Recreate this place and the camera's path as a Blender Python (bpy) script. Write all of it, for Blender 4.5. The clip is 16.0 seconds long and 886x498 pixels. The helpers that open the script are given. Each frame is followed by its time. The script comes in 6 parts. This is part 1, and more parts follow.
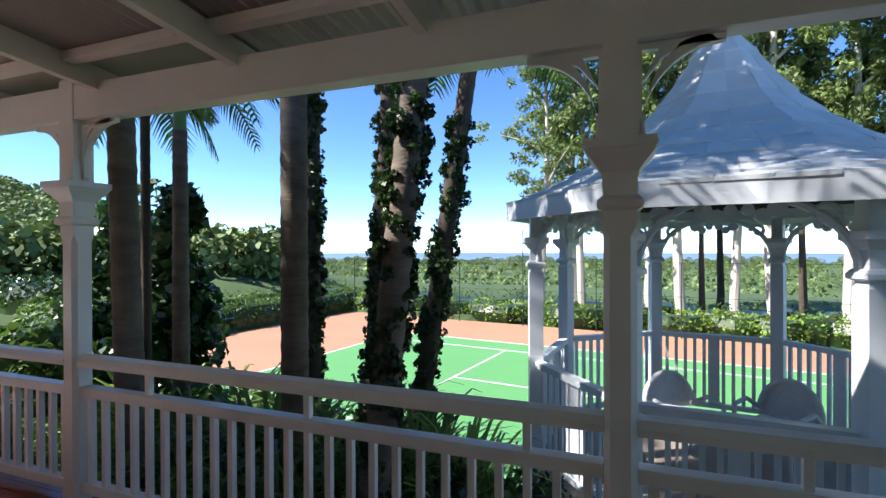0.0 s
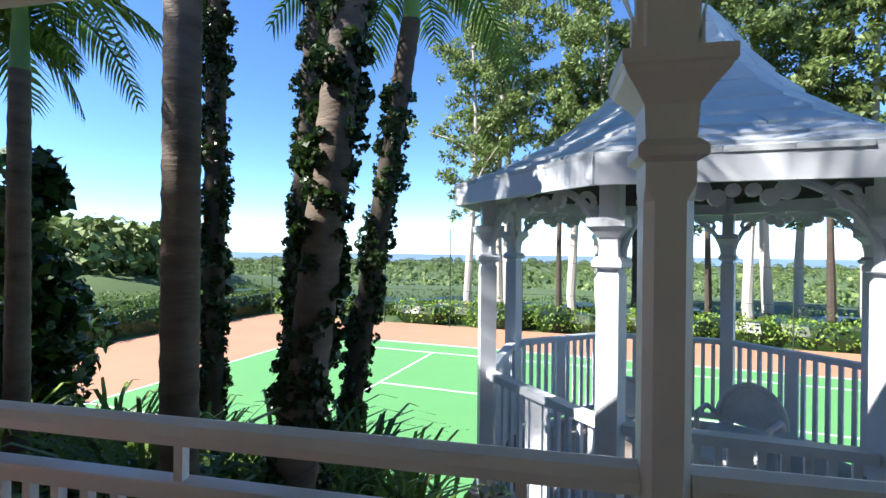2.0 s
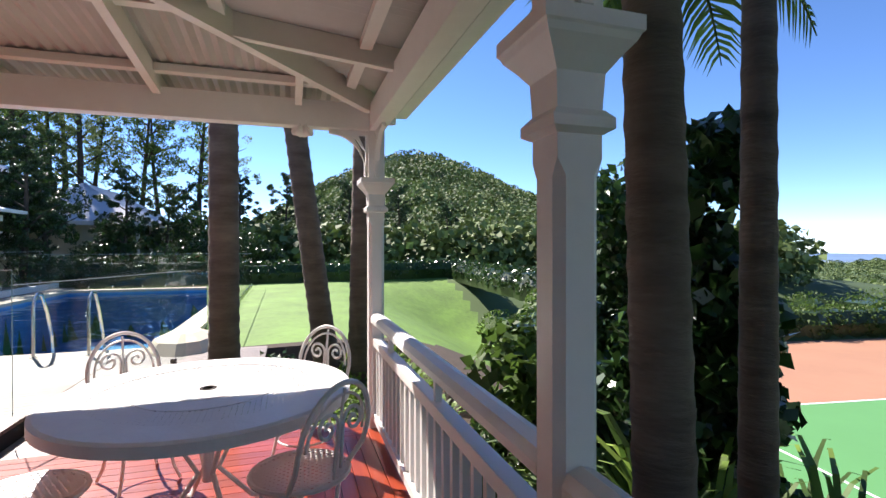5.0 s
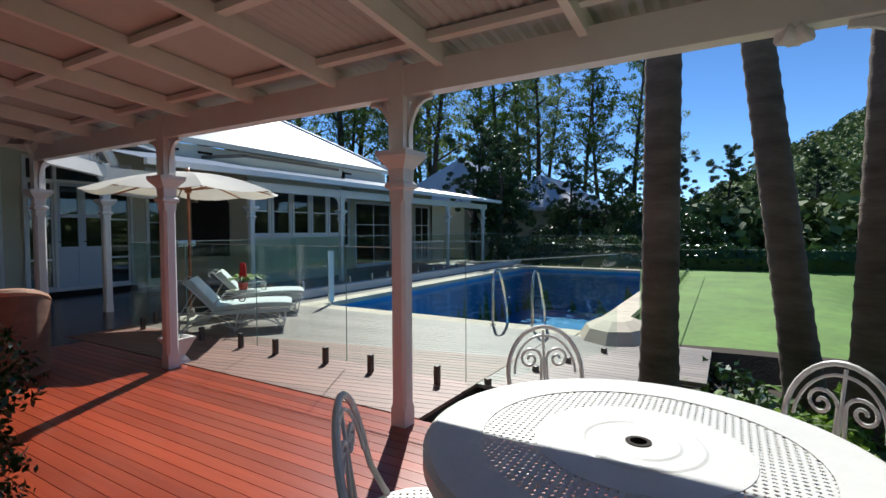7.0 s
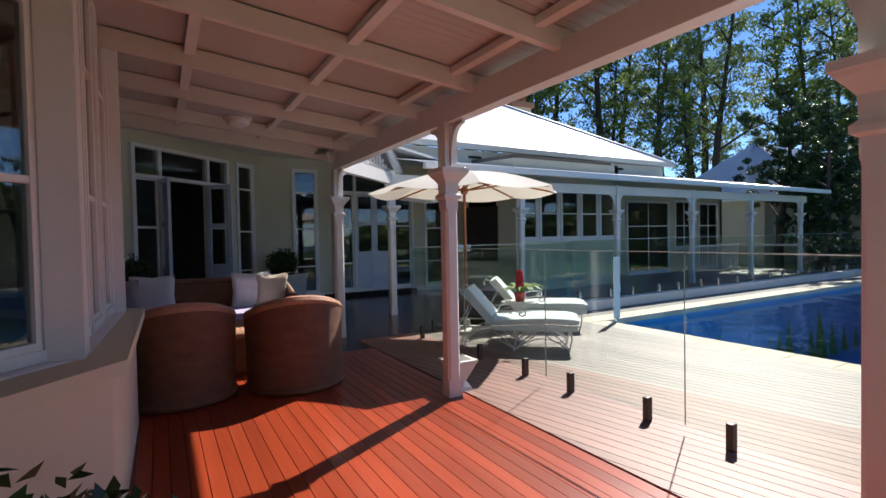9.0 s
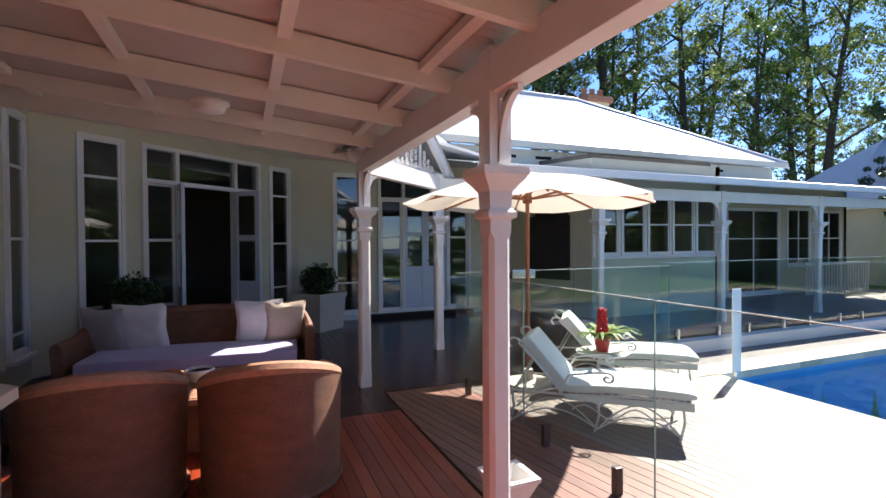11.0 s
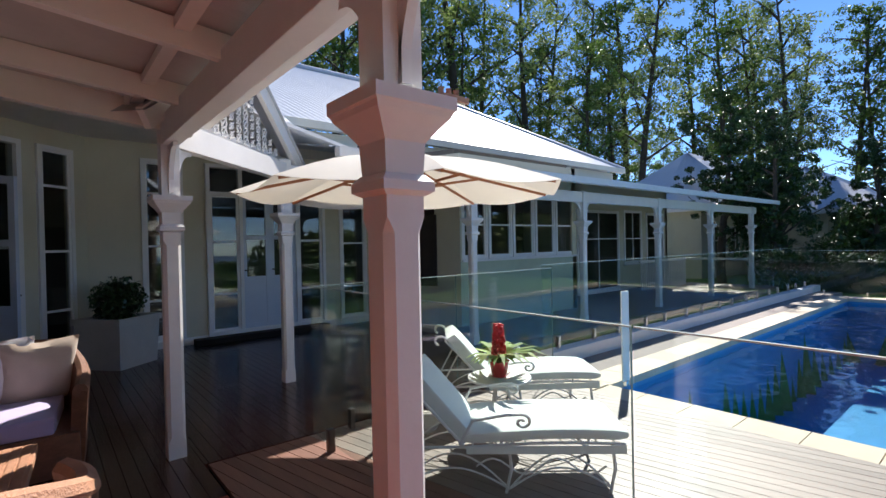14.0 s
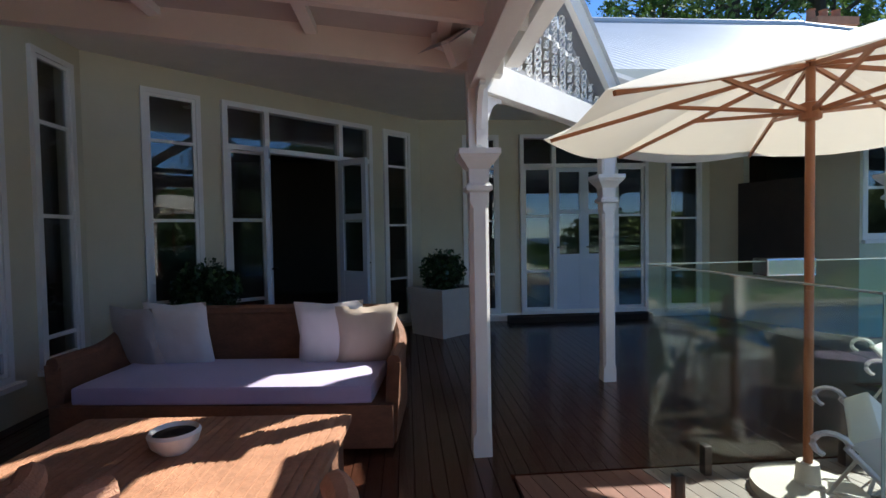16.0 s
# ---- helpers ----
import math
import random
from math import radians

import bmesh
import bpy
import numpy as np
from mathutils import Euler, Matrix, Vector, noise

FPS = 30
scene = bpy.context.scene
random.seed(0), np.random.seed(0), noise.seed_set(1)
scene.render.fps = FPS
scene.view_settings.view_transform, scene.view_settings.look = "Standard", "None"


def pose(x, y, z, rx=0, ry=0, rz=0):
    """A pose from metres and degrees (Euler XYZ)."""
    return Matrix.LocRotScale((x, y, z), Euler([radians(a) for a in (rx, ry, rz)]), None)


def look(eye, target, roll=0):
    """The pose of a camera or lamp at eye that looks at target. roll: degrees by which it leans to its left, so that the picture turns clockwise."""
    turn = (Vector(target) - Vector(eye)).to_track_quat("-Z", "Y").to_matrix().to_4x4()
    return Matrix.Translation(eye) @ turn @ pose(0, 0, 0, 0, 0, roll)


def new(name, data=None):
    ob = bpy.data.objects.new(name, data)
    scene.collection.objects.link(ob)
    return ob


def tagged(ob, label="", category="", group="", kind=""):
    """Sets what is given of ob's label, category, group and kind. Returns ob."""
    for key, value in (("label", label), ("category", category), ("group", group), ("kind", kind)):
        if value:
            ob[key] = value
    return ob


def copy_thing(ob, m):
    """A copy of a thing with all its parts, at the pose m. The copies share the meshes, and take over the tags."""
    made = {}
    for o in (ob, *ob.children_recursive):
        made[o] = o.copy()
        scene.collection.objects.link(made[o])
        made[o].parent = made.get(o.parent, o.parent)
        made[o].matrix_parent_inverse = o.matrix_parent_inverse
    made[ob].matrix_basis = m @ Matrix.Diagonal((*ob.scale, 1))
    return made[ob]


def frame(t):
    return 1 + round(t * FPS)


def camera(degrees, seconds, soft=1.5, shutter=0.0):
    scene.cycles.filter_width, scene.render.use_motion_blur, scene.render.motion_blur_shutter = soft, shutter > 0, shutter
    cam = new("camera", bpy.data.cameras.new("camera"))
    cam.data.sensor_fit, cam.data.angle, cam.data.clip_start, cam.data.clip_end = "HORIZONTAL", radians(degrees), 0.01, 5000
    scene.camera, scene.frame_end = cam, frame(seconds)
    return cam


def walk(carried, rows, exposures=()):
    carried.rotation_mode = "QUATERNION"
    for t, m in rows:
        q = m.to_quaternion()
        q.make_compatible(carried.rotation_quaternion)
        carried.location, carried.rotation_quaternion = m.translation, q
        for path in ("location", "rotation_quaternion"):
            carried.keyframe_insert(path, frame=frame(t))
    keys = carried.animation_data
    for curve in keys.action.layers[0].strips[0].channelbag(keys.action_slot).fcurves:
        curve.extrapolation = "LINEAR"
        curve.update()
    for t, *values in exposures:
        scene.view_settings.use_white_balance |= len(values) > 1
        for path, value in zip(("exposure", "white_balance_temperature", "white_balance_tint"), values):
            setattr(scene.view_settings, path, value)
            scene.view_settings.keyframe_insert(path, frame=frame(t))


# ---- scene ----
cam = camera(84.8, 16.0)
PATH = [
    (0, (0.019, -1.985, 1.535), (-0.685, -0.113, 1.525), -0.2),
    (0.5, (-0.021, -1.802, 1.490), (-0.478, 0.145, 1.469), 1.0),
    (1, (-0.09, -1.622, 1.464), (-0.387, 0.355, 1.454), 1.0),
    (1.5, (-0.184, -1.462, 1.443), (-0.473, 0.517, 1.444), 0.7),
    (2, (-0.309, -1.352, 1.448), (-0.713, 0.607, 1.443), 0.6),
    (2.5, (-0.454, -1.234, 1.452), (-1.094, 0.66, 1.442), 0.8),
    (3, (-0.708, -1.08, 1.439), (-1.658, 0.68, 1.424), 0.9),
    (3.5, (-1.021, -0.874, 1.423), (-2.297, 0.666, 1.417), -0.1),
    (4, (-1.401, -0.708, 1.44), (-2.974, 0.528, 1.447), 0.9),
    (4.5, (-1.718, -0.604, 1.437), (-3.512, 0.266, 1.452), 1.4),
    (4.7, (-1.866, -0.634, 1.421), (-3.706, 0.140, 1.424), 0.7),
    (6.8, (-2.978, -0.661, 1.38), (-4.762, -1.561, 1.313), 0.3),
    (7, (-3.079, -0.788, 1.385), (-4.799, -1.807, 1.307), -0.2),
    (7.5, (-3.313, -1.117, 1.359), (-4.857, -2.386, 1.279), -0.2),
    (8, (-3.529, -1.475, 1.387), (-4.867, -2.958, 1.293), -0.5),
    (8.5, (-3.568, -1.82, 1.413), (-4.759, -3.424, 1.324), -0.9),
    (9, (-3.742, -2.123, 1.354), (-4.75, -3.849, 1.306), -1.1),
    (9.2, (-3.788, -2.241, 1.343), (-4.745, -3.997, 1.315), -1.3),
    (11.3, (-4.731, -3.557, 1.59), (-5.491, -5.406, 1.561), -0.3),
    (11.5, (-4.746, -3.605, 1.606), (-5.571, -5.427, 1.579), -0.1),
    (12, (-4.79, -3.659, 1.615), (-5.801, -5.384, 1.608), -0.7),
    (12.5, (-4.891, -3.832, 1.614), (-6.068, -5.45, 1.603), -0.9),
    (13, (-5.017, -4.124, 1.571), (-6.319, -5.642, 1.562), -0.9),
    (13.5, (-5.141, -4.411, 1.527), (-6.472, -5.903, 1.52), -1.1),
    (14, (-5.125, -4.553, 1.536), (-6.402, -6.092, 1.517), -1.2),
    (14.5, (-5.132, -4.697, 1.532), (-6.265, -6.345, 1.488), -1.0),
    (15, (-5.231, -4.988, 1.49), (-6.097, -6.79, 1.417), -0.9),
    (15.5, (-5.312, -5.3, 1.446), (-5.866, -7.22, 1.37), -1.2),
    (16, (-5.411, -5.564, 1.417), (-5.563, -7.557, 1.352), -1.0),
]
walk(cam, [(t, look(e, g, r)) for t, e, g, r in PATH],
     [(0, 1.48, 6150, 12), (3.0, 1.66, 6250, 14), (4.7, 1.42, 6450, 19), (6.8, .4, 6000, 7), (7.8, .4, 6150, 8), (9.2, .95, 6450, 15), (11.3, 1.48, 6550, 17), (12.5, 1.45, 6450, 16),
      (13.3, 1.25, 6350, 15), (14.0, .95, 6300, 14), (14.6, .95, 6200, 13), (15.2, 1.2, 6150, 12), (16.0, 1.15, 6050, 8)])

# ---- light ----
SUN_AZ = math.atan2(-0.47, -0.88)      # direction on the plan from the ground to the sun
SUN_EL = radians(44)
world = bpy.data.worlds.new("sky")
scene.world = world
world.use_nodes = True
wn = world.node_tree.nodes
sky = wn.new("ShaderNodeTexSky")
sky.sky_type = "NISHITA"
sky.sun_disc = False
sky.sun_elevation = SUN_EL
sky.sun_rotation = math.pi / 2 - SUN_AZ
sky.altitude = 2500
sky.air_density, sky.dust_density, sky.ozone_density = 0.75, 0.0, 3.0
wn["Background"].inputs["Strength"].default_value = 0.118
hue = wn.new("ShaderNodeHueSaturation")
hue.inputs["Saturation"].default_value = 1.12
world.node_tree.links.new(sky.outputs[0], hue.inputs["Color"])
world.node_tree.links.new(hue.outputs[0], wn["Background"].inputs["Color"])
sun_data = bpy.data.lights.new("sun", "SUN")
sun_data.energy, sun_data.angle, sun_data.color = 5.0, radians(0.55), (1.0, 0.94, 0.84)
sun = new("sun", sun_data)
sun.matrix_world = look((0, 0, 30), (-30 * math.cos(SUN_AZ), -30 * math.sin(SUN_AZ), 30 - 30 * math.tan(SUN_EL)))


# ---- materials ----
def mat(name, rgb, rough=0.6, metal=0.0, grain=0.0, scale=8.0, bump=0.0, bscale=60.0, spec=0.5, coat=0.0,
        rnd=0.0, stretch=(1, 1, 1), rgb2=None, trans=0.0, alpha=1.0, sheen=0.0):
    m = bpy.data.materials.new(name)
    m.use_nodes = True
    nt = m.node_tree
    b = nt.nodes["Principled BSDF"]
    b.inputs["Roughness"].default_value = rough
    b.inputs["Metallic"].default_value = metal
    b.inputs["Specular IOR Level"].default_value = spec
    b.inputs["Coat Weight"].default_value = coat
    b.inputs["Sheen Weight"].default_value = sheen
    b.inputs["Base Color"].default_value = (*rgb, 1)
    tc = nt.nodes.new("ShaderNodeTexCoord")
    mp = nt.nodes.new("ShaderNodeMapping")
    mp.inputs["Scale"].default_value = stretch
    nt.links.new(tc.outputs["Object"], mp.inputs["Vector"])
    if grain or rnd or rgb2:
        n1 = nt.nodes.new("ShaderNodeTexNoise")
        n1.inputs["Scale"].default_value = scale
        n1.inputs["Detail"].default_value = 6
        n1.inputs["Roughness"].default_value = 0.65
        nt.links.new(mp.outputs[0], n1.inputs["Vector"])
        n2 = nt.nodes.new("ShaderNodeTexNoise")
        n2.inputs["Scale"].default_value = scale * 0.17
        n2.inputs["Detail"].default_value = 3
        nt.links.new(mp.outputs[0], n2.inputs["Vector"])
        addn = nt.nodes.new("ShaderNodeMath")
        addn.operation = "ADD"
        nt.links.new(n1.outputs[0], addn.inputs[0])
        nt.links.new(n2.outputs[0], addn.inputs[1])
        ramp = nt.nodes.new("ShaderNodeMapRange")
        ramp.inputs["From Min"].default_value, ramp.inputs["From Max"].default_value = 0.65, 1.35
        nt.links.new(addn.outputs[0], ramp.inputs["Value"])
        mix = nt.nodes.new("ShaderNodeMix")
        mix.data_type = "RGBA"
        lo = tuple(c * (1 - grain) for c in rgb)
        hi = rgb2 if rgb2 else tuple(min(1, c * (1 + grain)) for c in rgb)
        mix.inputs[6].default_value = (*lo, 1)
        mix.inputs[7].default_value = (*hi, 1)
        nt.links.new(ramp.outputs[0], mix.inputs[0])
        out = mix.outputs[2]
        if rnd:
            oi = nt.nodes.new("ShaderNodeObjectInfo")
            ge = nt.nodes.new("ShaderNodeNewGeometry")
            sm = nt.nodes.new("ShaderNodeMath")
            sm.operation = "ADD"
            nt.links.new(oi.outputs["Random"], sm.inputs[0])
            nt.links.new(ge.outputs["Random Per Island"], sm.inputs[1])
            fr = nt.nodes.new("ShaderNodeMath")
            fr.operation = "FRACT"
            nt.links.new(sm.outputs[0], fr.inputs[0])
            mr = nt.nodes.new("ShaderNodeMapRange")
            mr.inputs["To Min"].default_value, mr.inputs["To Max"].default_value = 1 - rnd, 1 + rnd
            nt.links.new(fr.outputs[0], mr.inputs["Value"])
            hs = nt.nodes.new("ShaderNodeHueSaturation")
            nt.links.new(mr.outputs[0], hs.inputs["Value"])
            nt.links.new(out, hs.inputs["Color"])
            out = hs.outputs[0]
        nt.links.new(out, b.inputs["Base Color"])
    if bump:
        nb = nt.nodes.new("ShaderNodeTexNoise")
        nb.inputs["Scale"].default_value = bscale
        nb.inputs["Detail"].default_value = 5
        nt.links.new(mp.outputs[0], nb.inputs["Vector"])
        bp = nt.nodes.new("ShaderNodeBump")
        bp.inputs["Strength"].default_value = bump
        bp.inputs["Distance"].default_value = 0.01
        nt.links.new(nb.outputs[0], bp.inputs["Height"])
        nt.links.new(bp.outputs[0], b.inputs["Normal"])
    if trans:
        b.inputs["Transmission Weight"].default_value = trans
    if alpha < 1:
        b.inputs["Alpha"].default_value = alpha
    return m


def leaf_mat(name, rgb, rgb2, thru=0.35, rough=0.58, scale=1.5):
    """Leaves: a glossy face with some light passing through."""
    m = mat(name, rgb, rough, grain=0.35, scale=scale, rnd=0.35, rgb2=rgb2)
    nt = m.node_tree
    b = nt.nodes["Principled BSDF"]
    tr = nt.nodes.new("ShaderNodeBsdfTranslucent")
    ms = nt.nodes.new("ShaderNodeMixShader")
    ms.inputs[0].default_value = thru
    src = b.inputs["Base Color"].links[0].from_socket
    nt.links.new(src, tr.inputs["Color"])
    nt.links.new(b.outputs[0], ms.inputs[1])
    nt.links.new(tr.outputs[0], ms.inputs[2])
    nt.links.new(ms.outputs[0], nt.nodes["Material Output"].inputs["Surface"])
    return m


def glass_mat(name, tint, rough=0.0, clear=0.8, ior=1.5):
    """Thin sheet glass: see-through with a real gloss."""
    m = bpy.data.materials.new(name)
    m.use_nodes = True
    nt = m.node_tree
    nt.nodes.remove(nt.nodes["Principled BSDF"])
    tp = nt.nodes.new("ShaderNodeBsdfTransparent")
    tp.inputs[0].default_value = (*tint, 1)
    gl = nt.nodes.new("ShaderNodeBsdfGlossy")
    gl.inputs["Roughness"].default_value = rough
    lw = nt.nodes.new("ShaderNodeLayerWeight")
    pw = nt.nodes.new("ShaderNodeMath")
    pw.operation = "POWER"
    pw.inputs[1].default_value = 4.5
    nt.links.new(lw.outputs["Facing"], pw.inputs[0])
    fr = nt.nodes.new("ShaderNodeMapRange")
    f0 = ((ior - 1) / (ior + 1)) ** 2
    fr.inputs["To Min"].default_value, fr.inputs["To Max"].default_value = f0, 0.95
    nt.links.new(pw.outputs[0], fr.inputs["Value"])
    ms = nt.nodes.new("ShaderNodeMixShader")
    nt.links.new(fr.outputs[0], ms.inputs[0])
    nt.links.new(tp.outputs[0], ms.inputs[1])
    nt.links.new(gl.outputs[0], ms.inputs[2])
    nt.links.new(ms.outputs[0], nt.nodes["Material Output"].inputs["Surface"])
    return m


M_WHITE = mat("white_paint", (0.80, 0.78, 0.75), 0.42, grain=0.06, scale=5, bump=0.12, bscale=25)
M_RAFTER = mat("cream_paint", (0.78, 0.74, 0.68), 0.5, grain=0.07, scale=4, bump=0.1, bscale=20)
M_IRON = mat("corrugated_underside", (0.50, 0.48, 0.45), 0.5, metal=0.1, grain=0.15, scale=2)
M_ROOF = mat("painted_iron_roof", (0.46, 0.50, 0.56), 0.38, grain=0.08, scale=1.2)
M_DECK = mat("red_oiled_hardwood", (0.28, 0.042, 0.014), 0.30, grain=0.3, scale=14, bump=0.15, bscale=40, rnd=0.2, stretch=(1, 0.06, 1), coat=0.15)
M_DECKG = mat("weathered_grey_boards", (0.22, 0.18, 0.152), 0.5, grain=0.25, scale=14, bump=0.2, bscale=40, rnd=0.15, stretch=(1, 0.06, 1))
M_WALL = mat("cream_render", (0.62, 0.57, 0.42), 0.8, grain=0.06, scale=3, bump=0.15, bscale=120)
M_GLASSW = mat("window_glass", (0.012, 0.013, 0.014), 0.02, spec=0.8)
M_FENCE = glass_mat("pool_fence_glass", (0.93, 0.975, 0.96))
M_GRASS = mat("lawn", (0.115, 0.22, 0.028), 0.8, grain=0.3, scale=6, bump=0.5, bscale=80)
M_COURT = mat("green_court_acrylic", (0.09, 0.265, 0.085), 0.75, grain=0.06, scale=0.7, bump=0.1, bscale=90)
M_COURTR = mat("terracotta_court_surround", (0.36, 0.185, 0.11), 0.85, grain=0.12, scale=0.6, bump=0.1, bscale=90)
M_LINE = mat("white_line", (0.8, 0.8, 0.78), 0.7)


# ---- mesh helpers ----
def bm_box(bm, x0, y0, z0, x1, y1, z1, m=None):
    v = [bm.verts.new(p if m is None else m @ Vector(p)) for p in
         ((x0, y0, z0), (x1, y0, z0), (x1, y1, z0), (x0, y1, z0), (x0, y0, z1), (x1, y0, z1), (x1, y1, z1), (x0, y1, z1))]
    for f in ((3, 2, 1, 0), (4, 5, 6, 7), (0, 1, 5, 4), (1, 2, 6, 5), (2, 3, 7, 6), (3, 0, 4, 7)):
        bm.faces.new([v[i] for i in f])


def box(x0, y0, z0, x1, y1, z1, m=None, bevel=0.0):
    bm = bmesh.new()
    bm_box(bm, min(x0, x1), min(y0, y1), min(z0, z1), max(x0, x1), max(y0, y1), max(z0, z1), m)
    if bevel:
        bmesh.ops.bevel(bm, geom=bm.edges[:], offset=bevel, segments=2, profile=0.7, affect="EDGES")
    return bm


def beam(p, q, w, h, bevel=0.0, bm=None):
    """A straight timber from p to q: w across, h high, centred on the line."""
    p, q = Vector(p), Vector(q)
    d = q - p
    ax = d.normalized()
    side = ax.cross(Vector((0, 0, 1)))
    side = side.normalized() if side.length > 1e-4 else Vector((1, 0, 0))
    up = side.cross(ax)
    m = Matrix((side, ax, up)).transposed().to_4x4()
    m.translation = p
    own = bmesh.new() if bm is None or bevel else bm
    bm_box(own, -w / 2, 0, -h / 2, w / 2, d.length, h / 2, m)
    if bevel:
        bmesh.ops.bevel(own, geom=own.edges[:], offset=bevel, segments=1, affect="EDGES")
    return own


def lathe(profile, seg=24, bm=None, m=None):
    bm = bm or bmesh.new()
    m = m or Matrix()
    rings = []
    for r, z in profile:
        if r < 1e-5:
            rings.append([bm.verts.new(m @ Vector((0, 0, z)))])
        else:
            rings.append([bm.verts.new(m @ Vector((r * math.cos(a), r * math.sin(a), z)))
                          for a in (2 * math.pi * i / seg for i in range(seg))])
    for a, b in zip(rings, rings[1:]):
        for i in range(seg):
            j = (i + 1) % seg
            f = [a[i % len(a)], a[j % len(a)], b[j % len(b)], b[i % len(b)]]
            f = list(dict.fromkeys(f))
            if len(f) > 2:
                bm.faces.new(f)
    return bm


def square_lathe(profile, bm=None, m=None):
    """A post turned on a square plan: half width and height."""
    bm = bm or bmesh.new()
    m = m or Matrix()
    rings = []
    for r, z in profile:
        rings.append([bm.verts.new(m @ Vector(p)) for p in ((-r, -r, z), (r, -r, z), (r, r, z), (-r, r, z))])
    for a, b in zip(rings, rings[1:]):
        for i in range(4):
            bm.faces.new((a[i], a[(i + 1) % 4], b[(i + 1) % 4], b[i]))
    bm.faces.new(rings[0][::-1])
    bm.faces.new(rings[-1])
    return bm


def tube(points, r, seg=8, bm=None, radii=None, closed=False):
    """A round bar along a line of points."""
    bm = bm or bmesh.new()
    pts = [Vector(p) for p in points]
    n = len(pts)
    rings = []
    up = Vector((0.13, 0.21, 0.97))
    for i, p in enumerate(pts):
        a = pts[i - 1] if i or closed else p
        b = pts[(i + 1) % n] if i < n - 1 or closed else p
        d = (b - a).normalized()
        s = d.cross(up)
        if s.length < 0.05:
            s = d.cross(Vector((1, 0, 0)))
        s.normalize()
        u = s.cross(d)
        rr = radii[i] if radii else r
        rings.append([bm.verts.new(p + (s * math.cos(t) + u * math.sin(t)) * rr) for t in (2 * math.pi * k / seg for k in range(seg))])
    pairs = list(zip(rings, rings[1:])) + ([(rings[-1], rings[0])] if closed else [])
    for a, b in pairs:
        for i in range(seg):
            bm.faces.new((a[i], a[(i + 1) % seg], b[(i + 1) % seg], b[i]))
    if not closed:
        bm.faces.new(rings[0][::-1])
        bm.faces.new(rings[-1])
    return bm


def prism(poly, z0, z1, bm=None):
    """An upright block on a plan outline (counter-clockwise)."""
    bm = bm or bmesh.new()
    lo = [bm.verts.new((x, y, z0)) for x, y in poly]
    hi = [bm.verts.new((x, y, z1)) for x, y in poly]
    n = len(poly)
    for i in range(n):
        bm.faces.new((lo[i], lo[(i + 1) % n], hi[(i + 1) % n], hi[i]))
    bm.faces.new(hi)
    bm.faces.new(lo[::-1])
    return bm


def sheet(rows, bm=None):
    """A surface through a grid of points."""
    bm = bm or bmesh.new()
    v = [[bm.verts.new(p) for p in r] for r in rows]
    for a, b in zip(v, v[1:]):
        for i in range(len(a) - 1):
            bm.faces.new((a[i], a[i + 1], b[i + 1], b[i]))
    return bm


def mesh_of(name, bm, material, smooth=False):
    me = bpy.data.meshes.new(name)
    bmesh.ops.recalc_face_normals(bm, faces=bm.faces[:])
    bm.to_mesh(me)
    bm.free()
    if material:
        me.materials.append(material)
    if smooth:
        me.shade_smooth()
        me.set_sharp_from_angle(angle=radians(38))
    return me


def part(name, bm, material, parent=None, label="", smooth=False, m=None):
    ob = new(name, mesh_of(name, bm, material, smooth))
    if parent is not None:
        ob.parent = parent
    if m is not None:
        ob.matrix_basis = m
    if label:
        tagged(ob, label)
    return ob


def thing(name, label, category, group="", kind="", m=None):
    ob = new(name)
    ob.empty_display_size = 0.1
    if m is not None:
        ob.matrix_basis = m
    return tagged(ob, label, category, group, kind)


def solid(name, bm, material, label="", category="", group="", kind="structure", smooth=False):
    return tagged(part(name, bm, material, None, "", smooth), label, category, group, kind)


# ---- plan ----
POST_X = [3.0, 0.0, -3.11, -5.87]      # posts along the court side, y = 0
POST_Y = [-2.78, -5.66, -8.61]         # posts along the pool side, x = -5.87
XP = -5.87
CAP, BEAM0, BEAM1 = 1.93, 2.30, 2.50
GX, GY = -7.29, -9.985

H2X = [-10.22, -13.12, -16.07, -18.96, -21.97]
SLOPE = 0.10
M_WATER = glass_mat("pool_water", (0.45, 0.75, 0.92), 0.02, ior=1.33)
M_POOL = mat("blue_pool_plaster", (0.045, 0.28, 0.52), 0.6, grain=0.12, scale=1.5)
M_COPING = mat("sandstone_coping", (0.52, 0.45, 0.34), 0.75, grain=0.15, scale=6, bump=0.2, bscale=50, rnd=0.12)
M_STEEL = mat("stainless_steel", (0.62, 0.62, 0.62), 0.22, metal=1.0)
M_SOIL = mat("garden_soil", (0.05, 0.035, 0.022), 0.95, grain=0.3, scale=5, bump=0.6, bscale=30)
M_SHINGLE = mat("pale_grey_shingle", (0.52, 0.55, 0.57), 0.7, grain=0.12, scale=5, bump=0.2, bscale=60, rnd=0.08)
M_CREAMROOF = mat("cream_fascia", (0.70, 0.68, 0.58), 0.5, grain=0.05, scale=4)
M_GREENW = mat("pale_green_boards", (0.50, 0.55, 0.40), 0.7, grain=0.08, scale=4, bump=0.1)
M_BRICK = mat("chimney_brick", (0.36, 0.17, 0.10), 0.85, grain=0.25, scale=8, bump=0.3)
M_RUNNER = mat("dark_floor_gap", (0.02, 0.012, 0.008), 0.9)


def along(a, b):
    """A frame with x from a to b on the plan, and the length."""
    a, b = Vector((*a, 0)), Vector((*b, 0))
    d = b - a
    m = Matrix.Rotation(math.atan2(d.y, d.x), 4, "Z")
    m.translation = a
    return m, d.length


